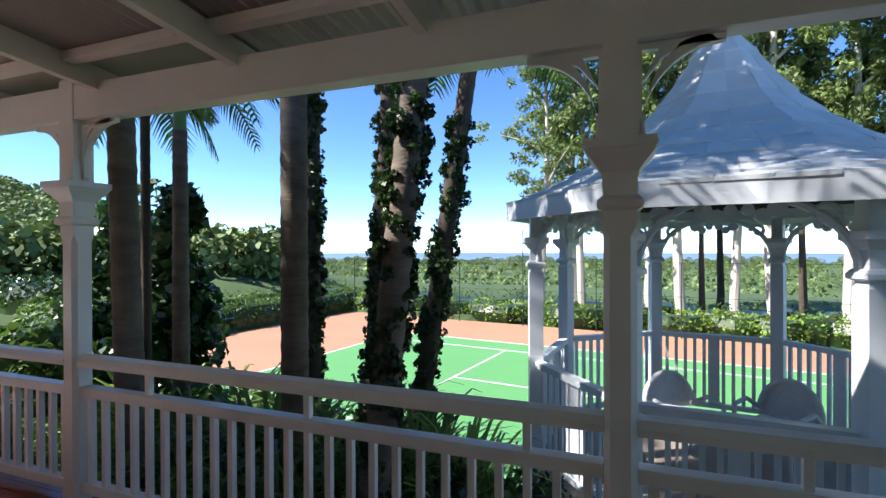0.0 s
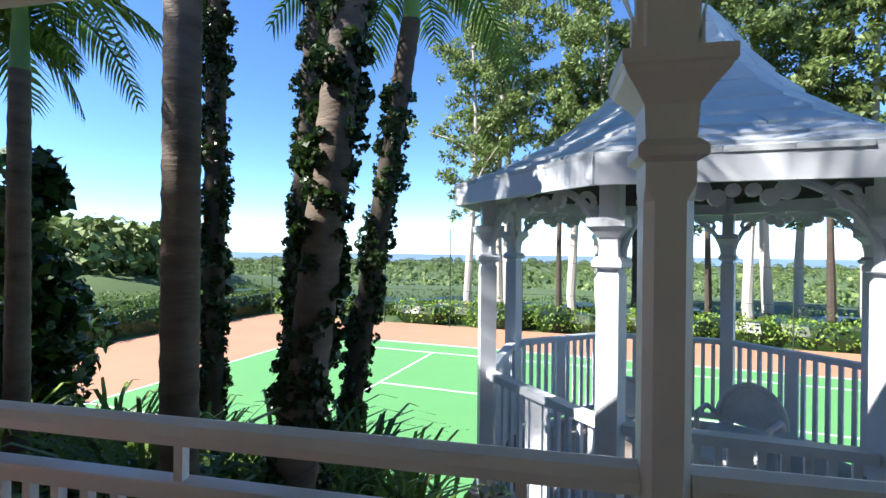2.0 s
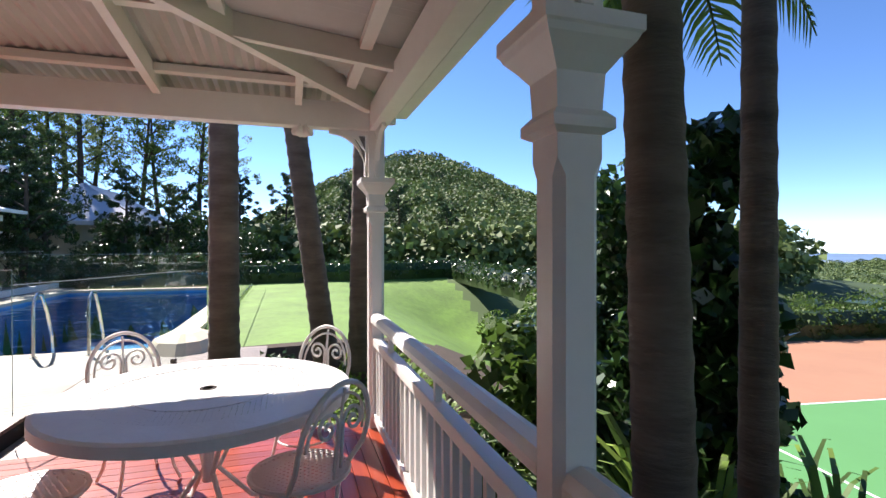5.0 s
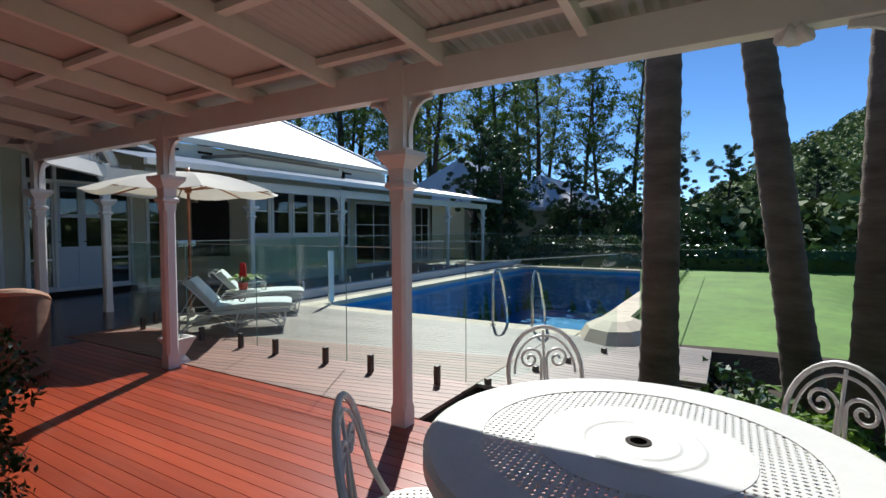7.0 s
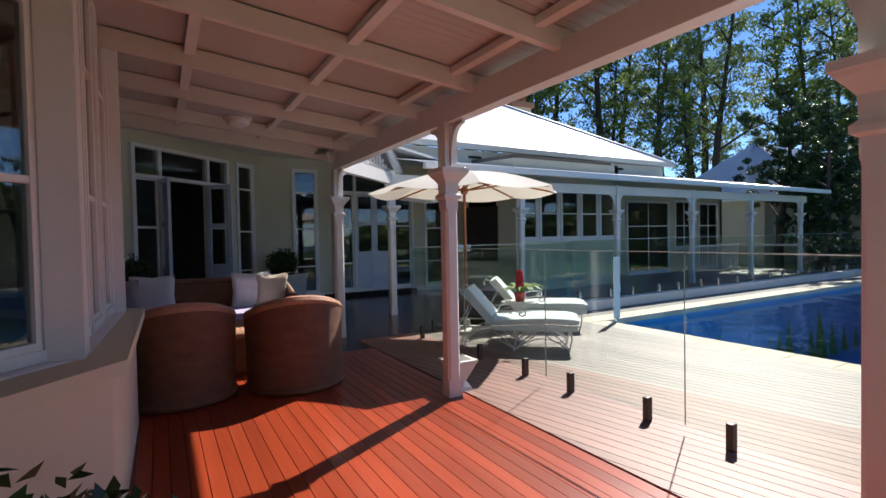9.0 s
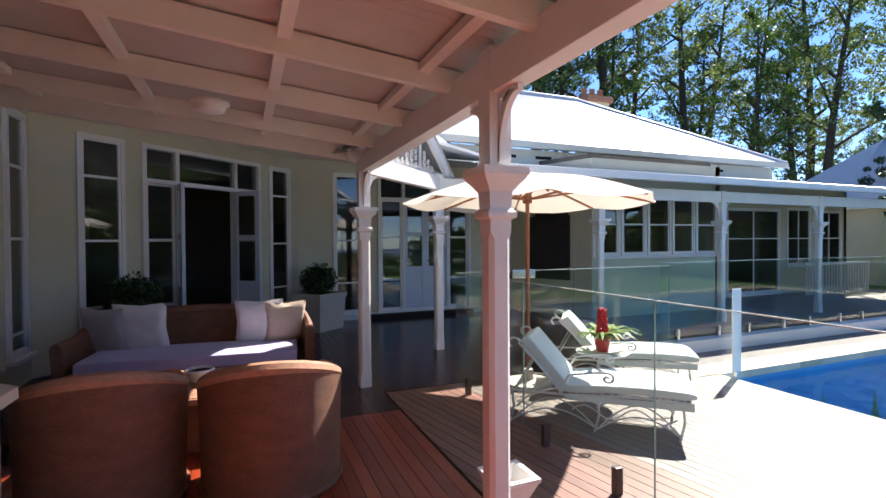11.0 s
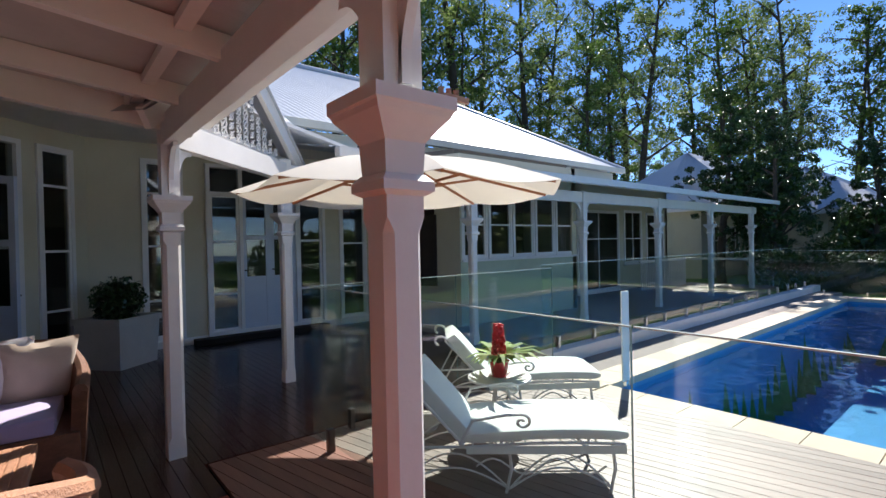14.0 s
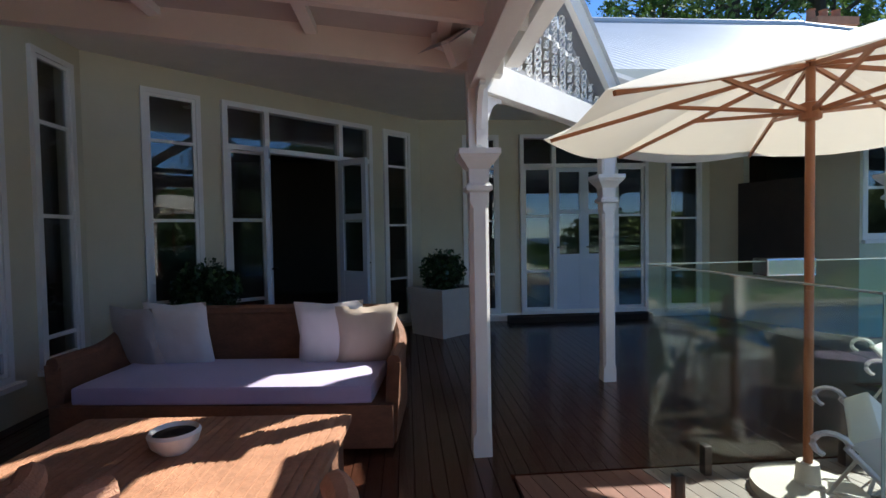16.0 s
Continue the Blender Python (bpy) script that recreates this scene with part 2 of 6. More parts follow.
# ---- ground ----
CM = Matrix.Translation((-10.9, 6.69, -2.27)) @ Matrix.Rotation(radians(-8.3), 4, "Z")
CMI = CM.inverted()
POOL = (-20.6, -7.45, -9.75, -2.5)


def smooth(a, b, x):
    t = min(1, max(0, (x - a) / (b - a)))
    return t * t * (3 - 2 * t)


def ground_z(x, y):
    u, v, _ = CMI @ Vector((x, y, 0))
    dx, dy = x + 4, y
    r = math.hypot(dx, dy)
    yaw = math.degrees(math.atan2(-dx, dy)) % 360
    near = (-0.45 if x > -7.2 or (x > -9.7 and -2.95 < y < 1.2) else -0.14) - 1.9 * smooth(0.8, 6.0, y) * smooth(-25, -17.5, x)
    if -7 < u < 34 and -0.6 < v < 15.5:
        near = -2.30
    if POOL[0] - .05 < x < POOL[2] + .05 and POOL[1] - .05 < y < POOL[3] + .05:
        near = -2.2
    side = smooth(30, 52, yaw) * (1 - smooth(100, 150, yaw)) if yaw < 200 else 0
    fall = -62 * smooth(18, 330, r) * (1 - smooth(105, 140, yaw) if yaw < 250 else smooth(262, 290, yaw))
    hill = (33 * math.exp(-((yaw - 77) / 15.5) ** 2) + 10 * math.exp(-((yaw - 56) / 12) ** 2)) * smooth(38, 190, r) if yaw < 180 else 0
    far = fall * (1 - 0.9 * side * (1 - smooth(300, 900, r))) + hill * (1 - smooth(260, 900, r))
    hill -= 1.2 * smooth(20, 40, r) * side
    bump_z = noise.noise(Vector((x * 0.02, y * 0.02, 3))) * 6 * smooth(60, 200, r)
    return near * (1 - smooth(24, 60, r)) + (far + bump_z - 1.0) * smooth(24, 60, r)


rr = [0.3 + 0.3 * i for i in range(86)]
while rr[-1] < 2300:
    rr.append(rr[-1] * 1.09)
AZ = 360
rows = []
for r in rr:
    rows.append([(-4 + r * math.cos(2 * math.pi * k / AZ), r * math.sin(2 * math.pi * k / AZ),
                  ground_z(-4 + r * math.cos(2 * math.pi * k / AZ), r * math.sin(2 * math.pi * k / AZ))) for k in range(AZ + 1)])
M_FOREST = mat("far_forest_floor", (0.035, 0.075, 0.02), 0.9, grain=0.5, scale=0.05, rgb2=(0.10, 0.16, 0.045))
g = solid("ground", sheet(rows), M_FOREST, smooth=True)
g.data.materials.append(M_GRASS)
g.data.materials.append(M_SOIL)
for f in g.data.polygons:
    x, y, z = f.center
    rad = math.hypot(x + 4, y)
    if rad < 30 and (x < -7.5 or y < -4) and y < 6.6:
        f.material_index = 1 if not (x > -10.2 and y > -2.2) else 2
    elif rad < 16:
        f.material_index = 2
# far strip, with distance haze put into its pale blue colour
M_SEA = mat("hazy_sea_and_plain", (0.13, 0.20, 0.30), 0.5, grain=0.35, scale=0.004, stretch=(0.3, 2, 1))
solid("water", sheet([[(-4600, 2100, -62.5), (4600, 2100, -62.5)], [(-4600, 4700, -62.5), (4600, 4700, -62.5)]]), M_SEA)

# ---- tennis court ----
court = solid("court_floor", box(-6.5, -0.55, -0.08, 33, 15.4, 0.0, CM), M_COURTR)
part("playing_surface", box(0, 0, 0, 23.77, 10.97, .006, CM), M_COURT, court)
for u0, v0, u1, v1 in ((0, 0, .06, 10.97), (0, 10.9, 23.77, 10.97), (0, 9.57, 23.77, 9.63), (5.46, 1.37, 5.52, 9.6), (5.485, 5.46, 18.3, 5.52), (0, 1.37, 23.77, 1.43), (0, 0, 23.77, .06), (18.25, 1.37, 18.31, 9.6)):
    part("court_line", box(u0, v0, .006, u1, v1, .010, CM), M_LINE, court)
M_WIRE = mat("dark_green_fence_steel", (0.03, 0.05, 0.035), 0.5, metal=0.3)
fence = thing("court_fence", "tall dark steel tennis court fence posts with a top wire", "fence", kind="structure")
for k in range(12):
    part("fence_post", tube([CM @ Vector((-6 + k * 3.4, 15.1, 0)), CM @ Vector((-6 + k * 3.4, 15.1, 3.1 if k != 3 else 4.6))], 0.025, 6), M_WIRE, fence)
for z in (1.7, 3.1):
    part("fence_wire", tube([CM @ Vector((-6, 15.1, z)), CM @ Vector((32, 15.1, z))], 0.009, 5), M_WIRE, fence)

# ---- verandah floor ----
floor = solid("floor", prism([(XP - .14, -14.2), (7, -14.2), (7, .12), (XP - .14, .12)], -.14, -.035), M_RUNNER)
part("fascia_board", box(XP - .17, .12, -.3, 7, .15, -.002), M_WHITE, floor)
BW = 0.088


def plank(name, x0, y0, x1, y1, parent, material, cuts=(), m=None):
    bm = bmesh.new()
    bm_box(bm, x0, y0, -.03, x1, y1, 0, m)
    for co, no in cuts:
        bmesh.ops.bisect_plane(bm, geom=bm.verts[:] + bm.edges[:] + bm.faces[:], plane_co=co, plane_no=no, clear_outer=True)
        ed = [e for e in bm.edges if e.is_boundary]
        if ed:
            bmesh.ops.holes_fill(bm, edges=ed)
    if not bm.faces:
        bm.free()
        return
    part(name, bm, material, parent)


MITRE = Vector((1, 1, 0)).normalized()
# Brown portico boards, with the shade under the roof darkened into their colour
M_DECKP = mat("brown_hardwood_shade_darkened", (0.062, 0.023, 0.013), 0.24, grain=0.3, scale=14, bump=0.15, bscale=40, rnd=0.2, stretch=(1, 0.06, 1), coat=0.12)
x = XP - .12
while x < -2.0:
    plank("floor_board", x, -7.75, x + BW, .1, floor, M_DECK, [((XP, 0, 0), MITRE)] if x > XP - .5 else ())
    # same shade-darkened boards carried on over the shaded lounge end
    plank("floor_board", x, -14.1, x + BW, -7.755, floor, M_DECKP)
    x += BW + .005
y = .1
M_DECKX = mat("red_oiled_hardwood_cross", (0.28, 0.042, 0.014), 0.30, grain=0.3, scale=14, bump=0.15, bscale=40, rnd=0.2, stretch=(0.06, 1, 1), coat=0.15)
while y > -3.2:
    plank("floor_board", XP - .1, y - BW, 6.9, y, floor, M_DECKX, [((XP, 0, 0), -MITRE)])
    y -= BW + .005
deck2 = solid("pool_deck", prism([(-9.45, -8.35), (XP - .16, -8.35), (XP - .16, -2.745), (-9.45, -2.745)], -.4, -.035), M_RUNNER)
M_DECKM = mat("half_weathered_hardwood", (0.20, 0.10, 0.07), 0.5, grain=0.3, scale=14, bump=0.15, bscale=40, rnd=0.2, stretch=(1, 0.06, 1))
DR = Matrix.Rotation(radians(12), 4, "Z")
for k in range(70):
    x0 = -9.9 + k * (BW + .006)
    plank("deck_board", x0, -16, x0 + BW, 2, deck2, M_DECKM if k > 27 else M_DECKG,
          [((XP - .145, 0, 0), (1, 0, 0)), ((-9.42, 0, 0), (-1, 0, 0)), ((0, -2.74, 0), (0, 1, 0)), ((0, -8.3, 0), (0, -1, 0))],
          Matrix.Translation((-7.6, -6, 0)) @ DR @ Matrix.Translation((7.6, 6, 0)))
deck3 = solid("pool_deck_step", prism([(-9.4, -2.72), (XP - .17, -2.72), (XP - .17, -1.5), (-7.9, -1.5), (-7.9, -.97), (-9.4, -.97)], -.5, -.185), M_RUNNER)
part("deck_frame", prism([(-9.4, -2.7), (-7.06, -2.7), (-7.06, -1.52), (-7.95, -1.52), (-7.95, -.99), (-9.4, -.99)], -.183, -.038), M_RUNNER, deck3)
for k in range(40):
    x0 = -9.4 + k * (BW + .006)
    if x0 + BW < XP - .17:
        up = .146 if x0 < -7.02 else 0
        part("deck_board", box(x0, -2.735, -.18 + up, x0 + BW, -1.49 if x0 > -8.0 else -.95, -.15 + up), M_DECKG, deck3)
floor2 = solid("floor_portico", prism([(-10.4, -14.2), (XP - .15, -14.2), (XP - .15, -8.36), (-9.4, -8.36)], -.3, -.035), M_RUNNER)
x = -10.3
while x < XP - .13:
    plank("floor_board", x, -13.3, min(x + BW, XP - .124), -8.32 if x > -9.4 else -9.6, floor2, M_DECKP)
    x += BW + .005
solid("wing_floor", box(-23, -13.3, -.3, -10.32, -9.6, 0), M_DECKG)
solid("deck_step", box(-6.85, -2.70, -.3, -6.02, -2.42, -.16), M_DECKG)


# ---- verandah posts, brackets, beams ----
def fret_bracket(size=0.27, th=0.032, high=0.36):
    """A sawn timber bracket in the xz plane, corner at the origin: a slender curved arm with scalloped ends and a pierced spandrel."""
    bm = bmesh.new()

    def slab(outer, inner):
        n = len(outer)
        q = [[bm.verts.new((x_, y_, z_)) for x_, z_ in line] for line in (outer, inner) for y_ in (-th / 2, th / 2)]
        for k_ in range(n - 1):
            for a, b in ((q[0], q[1]), (q[1], q[3]), (q[3], q[2]), (q[2], q[0])):
                bm.faces.new((a[k_], a[k_ + 1], b[k_ + 1], b[k_]))
        for k_ in (0, n - 1):
            bm.faces.new((q[0][k_], q[1][k_], q[3][k_], q[2][k_]))
    n = 16
    outer, inner = [], []
    for i in range(n + 1):
        a = math.pi / 2 * i / n
        c_, s_ = math.cos(a), math.sin(a)
        lob = .016 * max(0, math.sin((i - 2) * math.pi / 3)) if i < 6 else (.012 * max(0, math.sin((i - 12) * math.pi / 3)) if i > 12 else 0)
        wd = .040 + lob
        outer.append((size * (1 - s_) + .012, -.03 - (high - .03) * (1 - c_)))
        inner.append((outer[-1][0] - wd * c_ * .75 + .022 * s_ * (size > .2), outer[-1][1] + wd * s_ * .5 + .028 * c_))
    inner = [(max(.0, x_), min(0, z_)) for x_, z_ in inner]
    slab(outer, inner)
    slab([(0, 0), (size + .03, 0)], [(0, -.028), (size + .03, -.028)])
    slab([(0, -.028), (0, -high + .02)], [(.022, -.028), (.022, -high + .02)])
    slab([(size * .30, -.028), (size * .62, -.028)], [(.022, -high * .42), (size * .36, -high * .16)])
    return bm


def verandah_post(x, y, dirs, label, group, h=0.06, top=BEAM1, z0=0.0, brackets=0.27):
    p = thing("verandah_post", label, "post", group, "structure", Matrix.Translation((x, y, z0)))
    c = h * 0.62

    def ring(r, k_, z):
        return [(r, -k_, z), (r, k_, z), (k_, r, z), (-k_, r, z), (-r, k_, z), (-r, -k_, z), (-k_, -r, z), (k_, -r, z)]
    bm = bmesh.new()
    prof = [(h, h * .98, 0), (h, h * .98, .12), (h, c, .16), (h, c, CAP - .36), (h, h * .98, CAP - .32), (h, h * .98, CAP - .245)]
    rings = [[bm.verts.new(q) for q in ring(*pp)] for pp in prof]
    for a, b in zip(rings, rings[1:]):
        for i in range(8):
            bm.faces.new((a[i], a[(i + 1) % 8], b[(i + 1) % 8], b[i]))
    bm.faces.new(rings[0][::-1])
    bm.faces.new(rings[-1])
    part("shaft", bm, M_WHITE, p)
    part("neck_moulding", square_lathe([(h + .002, CAP - .262), (h + .022, CAP - .25), (h + .022, CAP - .225), (h + .004, CAP - .205)]), M_WHITE, p)
    part("capital", square_lathe([(h, CAP - .21), (h + .005, CAP - .12), (h + .03, CAP - .085), (h + .055, CAP - .055), (h + .062, CAP - .04), (h + .068, CAP - .035), (h + .068, CAP), (h - .005, CAP + .004)]), M_WHITE, p)
    part("upper_shaft", square_lathe([(h + .001, CAP + .002), (h + .001, top + .03), (h - .006, top + .045)]), M_WHITE, p)
    for d in dirs:
        b = part("bracket", fret_bracket(brackets), M_WHITE, p)
        b.matrix_basis = Matrix.Rotation(radians(d), 4, "Z") @ Matrix.Translation((h - .004, 0, BEAM0 - .003))
    return p


for x in POST_X[:-1]:
    verandah_post(x, 0, (0, 180), "white painted timber verandah post with moulded capital and brackets", "verandah posts")
verandah_post(XP, 0, (0, 270), "white painted timber corner post at the end of the railing", "verandah posts")
for y in POST_Y:
    verandah_post(XP, y, (90, 270) if y > -8 else (90, 225), "white painted timber verandah post beside the pool deck", "verandah posts", brackets=.17)
verandah_post(GX, GY, (45, 180), "slim white painted post carrying the lace gable", "verandah posts", brackets=.17)
solid("beam_court_side", box(XP - .06, -.055, BEAM0, 7, .055, BEAM1, bevel=.006), M_WHITE)
solid("beam_pool_side", box(XP - .055, -8.67, BEAM0 + .002, XP + .055, -.058, BEAM1 + .002, bevel=.006), M_WHITE)


def roof_z(d):
    """Height of the rafters' underside d metres in from the beam."""
    return BEAM1 - .055 + SLOPE * d


# rafters, purlins and iron over the pool side
roof_frame = thing("verandah_roof", "open cream rafters and battens under corrugated iron", "roof", kind="structure")
RW, RH, EV = .05, .13, .22
y = -.58
while y > -8.5:
    reach = -y if y > -3.47 else 3.47
    part("rafter", beam((XP - EV + .05, y, roof_z(.05 - EV) + RH / 2), (XP + reach, y, roof_z(reach) + RH / 2), RW, RH), M_RAFTER, roof_frame)
    y -= .925
part("rafter", beam((XP - EV + .05, -8.61, roof_z(.05 - EV) + .06), (-2.4, -8.61, roof_z(3.47) + .06), .09, .19), M_RAFTER, roof_frame)
for d in (.22, 1.0, 1.9, 2.8):
    part("batten", beam((XP + d, -8.6, roof_z(d) + RH - .025), (XP + d, -d, roof_z(d) + RH - .025), .07, .05), M_RAFTER, roof_frame)
x = XP + .95
while x < 6:
    reach = min(x - XP, 3.0)
    part("rafter", beam((x, EV - .05, roof_z(.05 - EV) + RH / 2), (x, -reach, roof_z(reach) + RH / 2), RW, RH), M_RAFTER, roof_frame)
    x += 1.03
for d in (.22, 1.0, 1.9, 2.8):
    part("batten", beam((XP + d, -d, roof_z(d) + RH - .025), (7, -d, roof_z(d) + RH - .025), .07, .05), M_RAFTER, roof_frame)
part("hip_rafter", beam((XP - .18, .18, roof_z(-.18) + RH / 2), (XP + 3.0, -3.0, roof_z(3.0) + RH / 2), .06, .16), M_RAFTER, roof_frame)


def corrugated(l0, l1, d0, d1, zf, pitch=.076, amp=.009):
    """A sheet with ribs running down the slope: l along the eave, d in from it."""
    n = int((l1 - l0) / pitch * 4)
    return [[(l0 + (l1 - l0) * i / n, d, zf(d) + amp * math.sin(math.pi / 2 * i)) for i in range(n + 1)] for d in (d0, d1)]


bm = sheet([[(XP + d, -l, z) for l, d, z in row] for row in corrugated(-EV, 8.75, -EV, 3.55, lambda d: roof_z(d) + RH + .012)])
bmesh.ops.bisect_plane(bm, geom=bm.verts[:] + bm.edges[:] + bm.faces[:], plane_co=(XP, 0, 0), plane_no=MITRE, clear_outer=True)
part("iron_sheet", bm, M_IRON, roof_frame)
bm = sheet([[(l, -d, z) for l, d, z in row] for row in corrugated(XP - EV, 7.2, -EV, 3.1, lambda d: roof_z(d) + RH + .012)])
bmesh.ops.bisect_plane(bm, geom=bm.verts[:] + bm.edges[:] + bm.faces[:], plane_co=(XP, 0, 0), plane_no=-MITRE, clear_outer=True)
part("iron_sheet", bm, M_IRON, roof_frame)
part("roof_cover", sheet([[(XP - EV, EV, roof_z(-EV) + RH + .04), (7.2, EV, roof_z(-EV) + RH + .04)], [(XP + 3.1, -3.1, roof_z(3.1) + RH + .04), (7.2, -3.1, roof_z(3.1) + RH + .04)]]), M_ROOF, roof_frame)
part("roof_cover", sheet([[(XP - EV, EV, roof_z(-EV) + RH + .04), (XP - EV, -8.75, roof_z(-EV) + RH + .04)], [(XP + 3.55, -3.1, roof_z(3.55) + RH + .04), (XP + 3.55, -8.75, roof_z(3.55) + RH + .04)]]), M_ROOF, roof_frame)
for a, b in (((XP - EV, EV + .03, 0), (7.2, EV + .03, 0)), ((XP - EV - .03, EV, 0), (XP - EV - .03, -8.7, 0))):
    gz = roof_z(-EV) + RH - .02
    part("gutter", beam((a[0], a[1], gz), (b[0], b[1], gz), .1, .1), M_WHITE, roof_frame)
# railing with top rail, lower rail, balusters and bottom rail
for x0, x1 in zip(POST_X, POST_X[1:]):
    rail = thing("railing", "white timber railing with rounded top rail and square balusters", "railing", "railing bays", "structure")
    a, b = x1 + .062, x0 - .062
    bm = bmesh.new()
    pts = [(-.05, -.03), (.05, -.03), (.05, .0), (.035, .03), (0, .042), (-.035, .03), (-.05, 0)]
    lo = [bm.verts.new((a, u, .855 + v)) for u, v in pts]
    hi = [bm.verts.new((b, u, .855 + v)) for u, v in pts]
    for i in range(7):
        bm.faces.new((lo[i], lo[(i + 1) % 7], hi[(i + 1) % 7], hi[i]))
    bm.faces.new(lo[::-1])
    bm.faces.new(hi)
    part("top_rail", bm, M_WHITE, rail)
    part("lower_rail", box(a, -.035, .64, b, .035, .70, bevel=.008), M_WHITE, rail)
    part("bottom_rail", box(a, -.03, .06, b, .03, .12, bevel=.006), M_WHITE, rail)
    n = int((b - a) / .118)
    for i in range(n):
        xx = a + (b - a) * (i + .5) / n
        part("baluster", box(xx - .016, -.016, .12, xx + .016, .016, .64 if i % 9 != 4 else .825), M_WHITE, rail)


# ---- house walls, windows and doors ----
def pane_frame(w, h, bar=.035, depth=.05, mullions=(), transoms=()):
    """A timber sash in the xz plane from (0, 0) to (w, h)."""
    bm = bmesh.new()
    bm_box(bm, 0, -depth / 2, 0, bar, depth / 2, h)
    bm_box(bm, w - bar, -depth / 2, 0, w, depth / 2, h)
    bm_box(bm, bar, -depth / 2, 0, w - bar, depth / 2, bar)
    bm_box(bm, bar, -depth / 2, h - bar, w - bar, depth / 2, h)
    for t in transoms:
        bm_box(bm, bar, -depth / 2 + .004, t - bar / 2, w - bar, depth / 2 - .004, t + bar / 2)
    for u in mullions:
        bm_box(bm, u - bar / 2, -depth / 2 + .006, bar, u + bar / 2, depth / 2 - .006, h - bar)
    return bm


M_GLASS = glass_mat("house_glass", (0.74, 0.77, 0.77), ior=1.75)
WIN = [0]


def window_at(m, x0, x1, z0, z1, transoms=(), mullions=(), label="white timber sash window with dark glass"):
    """A window in the wall's frame m (x along it, y outwards)."""
    WIN[0] += 1
    w = tagged(thing("window_%d" % WIN[0], label, "window", kind="structure", m=m @ Matrix.Translation((x0, 0, z0))))
    part("window_frame", pane_frame(x1 - x0, z1 - z0, .05, .075), M_WHITE, w)
    part("sash", pane_frame(x1 - x0 - .1, z1 - z0 - .1, .032, .045, [u - .05 for u in mullions], [t - z0 - .05 for t in transoms]), M_WHITE, w, m=Matrix.Translation((.05, 0, .05)))
    part("window_sill", box(-.03, .0, -.045, x1 - x0 + .03, .10, -.003, bevel=.006), M_WHITE, w)
    p = part("pane", box(.07, -.003, .07, x1 - x0 - .07, .003, z1 - z0 - .07), M_GLASS, w)
    p.visible_shadow = False
    return w


def wall_run(name, a, b, z0, z1, holes=(), material=None, th=.14):
    """A wall from a to b on the plan (outside on the left-hand side) with openings (x0, x1, z0, z1) cut through."""
    m, ln = along(a, b)
    bm = bmesh.new()
    xs = 0.0
    for x0, x1, h0, h1 in sorted(holes):
        if x0 > xs:
            bm_box(bm, xs, -th, z0, x0, 0, z1)
        if h0 > z0:
            bm_box(bm, x0, -th, z0, x1, 0, h0)
        if h1 < z1:
            bm_box(bm, x0, -th, h1, x1, 0, z1)
        xs = x1
    if xs < ln:
        bm_box(bm, xs, -th, z0, ln, 0, z1)
    w = part(name, bm, material or M_WALL)
    w.matrix_basis = m
    tagged(w, kind="structure")
    return m, ln


WT = 3.22
wall_run("wall_court_side", (-2.3, -3.0), (8, -3.0), 0, WT)
# bay with tall sashes over a rendered sill wall
BAY = [(-2.26, -3.40), (-3.42, -4.76), (-3.48, -6.35), (-2.38, -7.5)]
wall_run("bay_return", (-2.26, -3.44), (-2.26, -3.02), .86, WT)
OUT = [(-2.3, -3.0), (-3.55, -4.60), (-3.57, -6.4), (-2.4, -7.52)]
for i, (b, a) in enumerate(zip(BAY, BAY[1:])):
    m, ln = along(a, b)
    wall_run("bay_wall_%d" % (i + 1), OUT[i + 1], OUT[i], 0, .80, th=.2)
    n = 3 if i == 1 else 2
    for k in range(n):
        window_at(m @ Matrix.Translation((0, -.06, 0)), .05 + (ln - .10) * k / n + .015, .05 + (ln - .10) * (k + 1) / n - .015, .87, 2.95, (1.62, 2.35), label="tall white bay window sash above a rendered sill")
    wall_run("bay_head_%d" % (i + 1), a, b, 2.95, WT, th=.2)
SILL = [(-2.2, -2.93), (-3.61, -4.58), (-3.63, -6.44), (-2.34, -7.57), (-2.1, -7.3), (-3.08, -6.2), (-3.08, -5.05), (-1.95, -3.5)]
bm = bmesh.new()
for q in ((0, 1, 6, 7), (1, 2, 5, 6), (2, 3, 4, 5)):
    prism([SILL[i] for i in q], .80, .86, bm)
solid("bay_sill", bm, M_WALL)
bm = bmesh.new()
for p in BAY[1:3]:
    bm_box(bm, p[0] - .035, p[1] - .075, .862, p[0] + .10, p[1] + .075, 2.948)
solid("bay_corner_posts", bm, M_WHITE)
# wall beside the lounge, canted wall with the open doors, far wall with the blue-white doors
W1 = ((-2.4, -10.4), (-2.4, -7.5))
hol = [(.14, .65, .35, 3.0), (.95, 1.46, .35, 3.0)]
m, _ = wall_run("wall_lounge_side", *W1, 0, WT, hol)
for h in hol:
    window_at(m, *h, (.6, 1.62, 2.4))
W2 = ((-5.65, -13.2), (-2.4, -10.4))
L2 = math.hypot(3.25, 2.8)
hol = [(.22, .73, .12, 2.95), (.98, 3.0, .02, 2.95), (3.24, 3.81, .35, 2.95)]
m, _ = wall_run("wall_lounge_back", *W2, 0, WT, hol)
window_at(m, *hol[0], (.75, 1.55, 2.42))
window_at(m, *hol[2], (.75, 1.6, 2.42))
M_DOORB = mat("pale_blue_grey_door_paint", (0.55, 0.60, 0.68), 0.4, grain=0.05, scale=3)


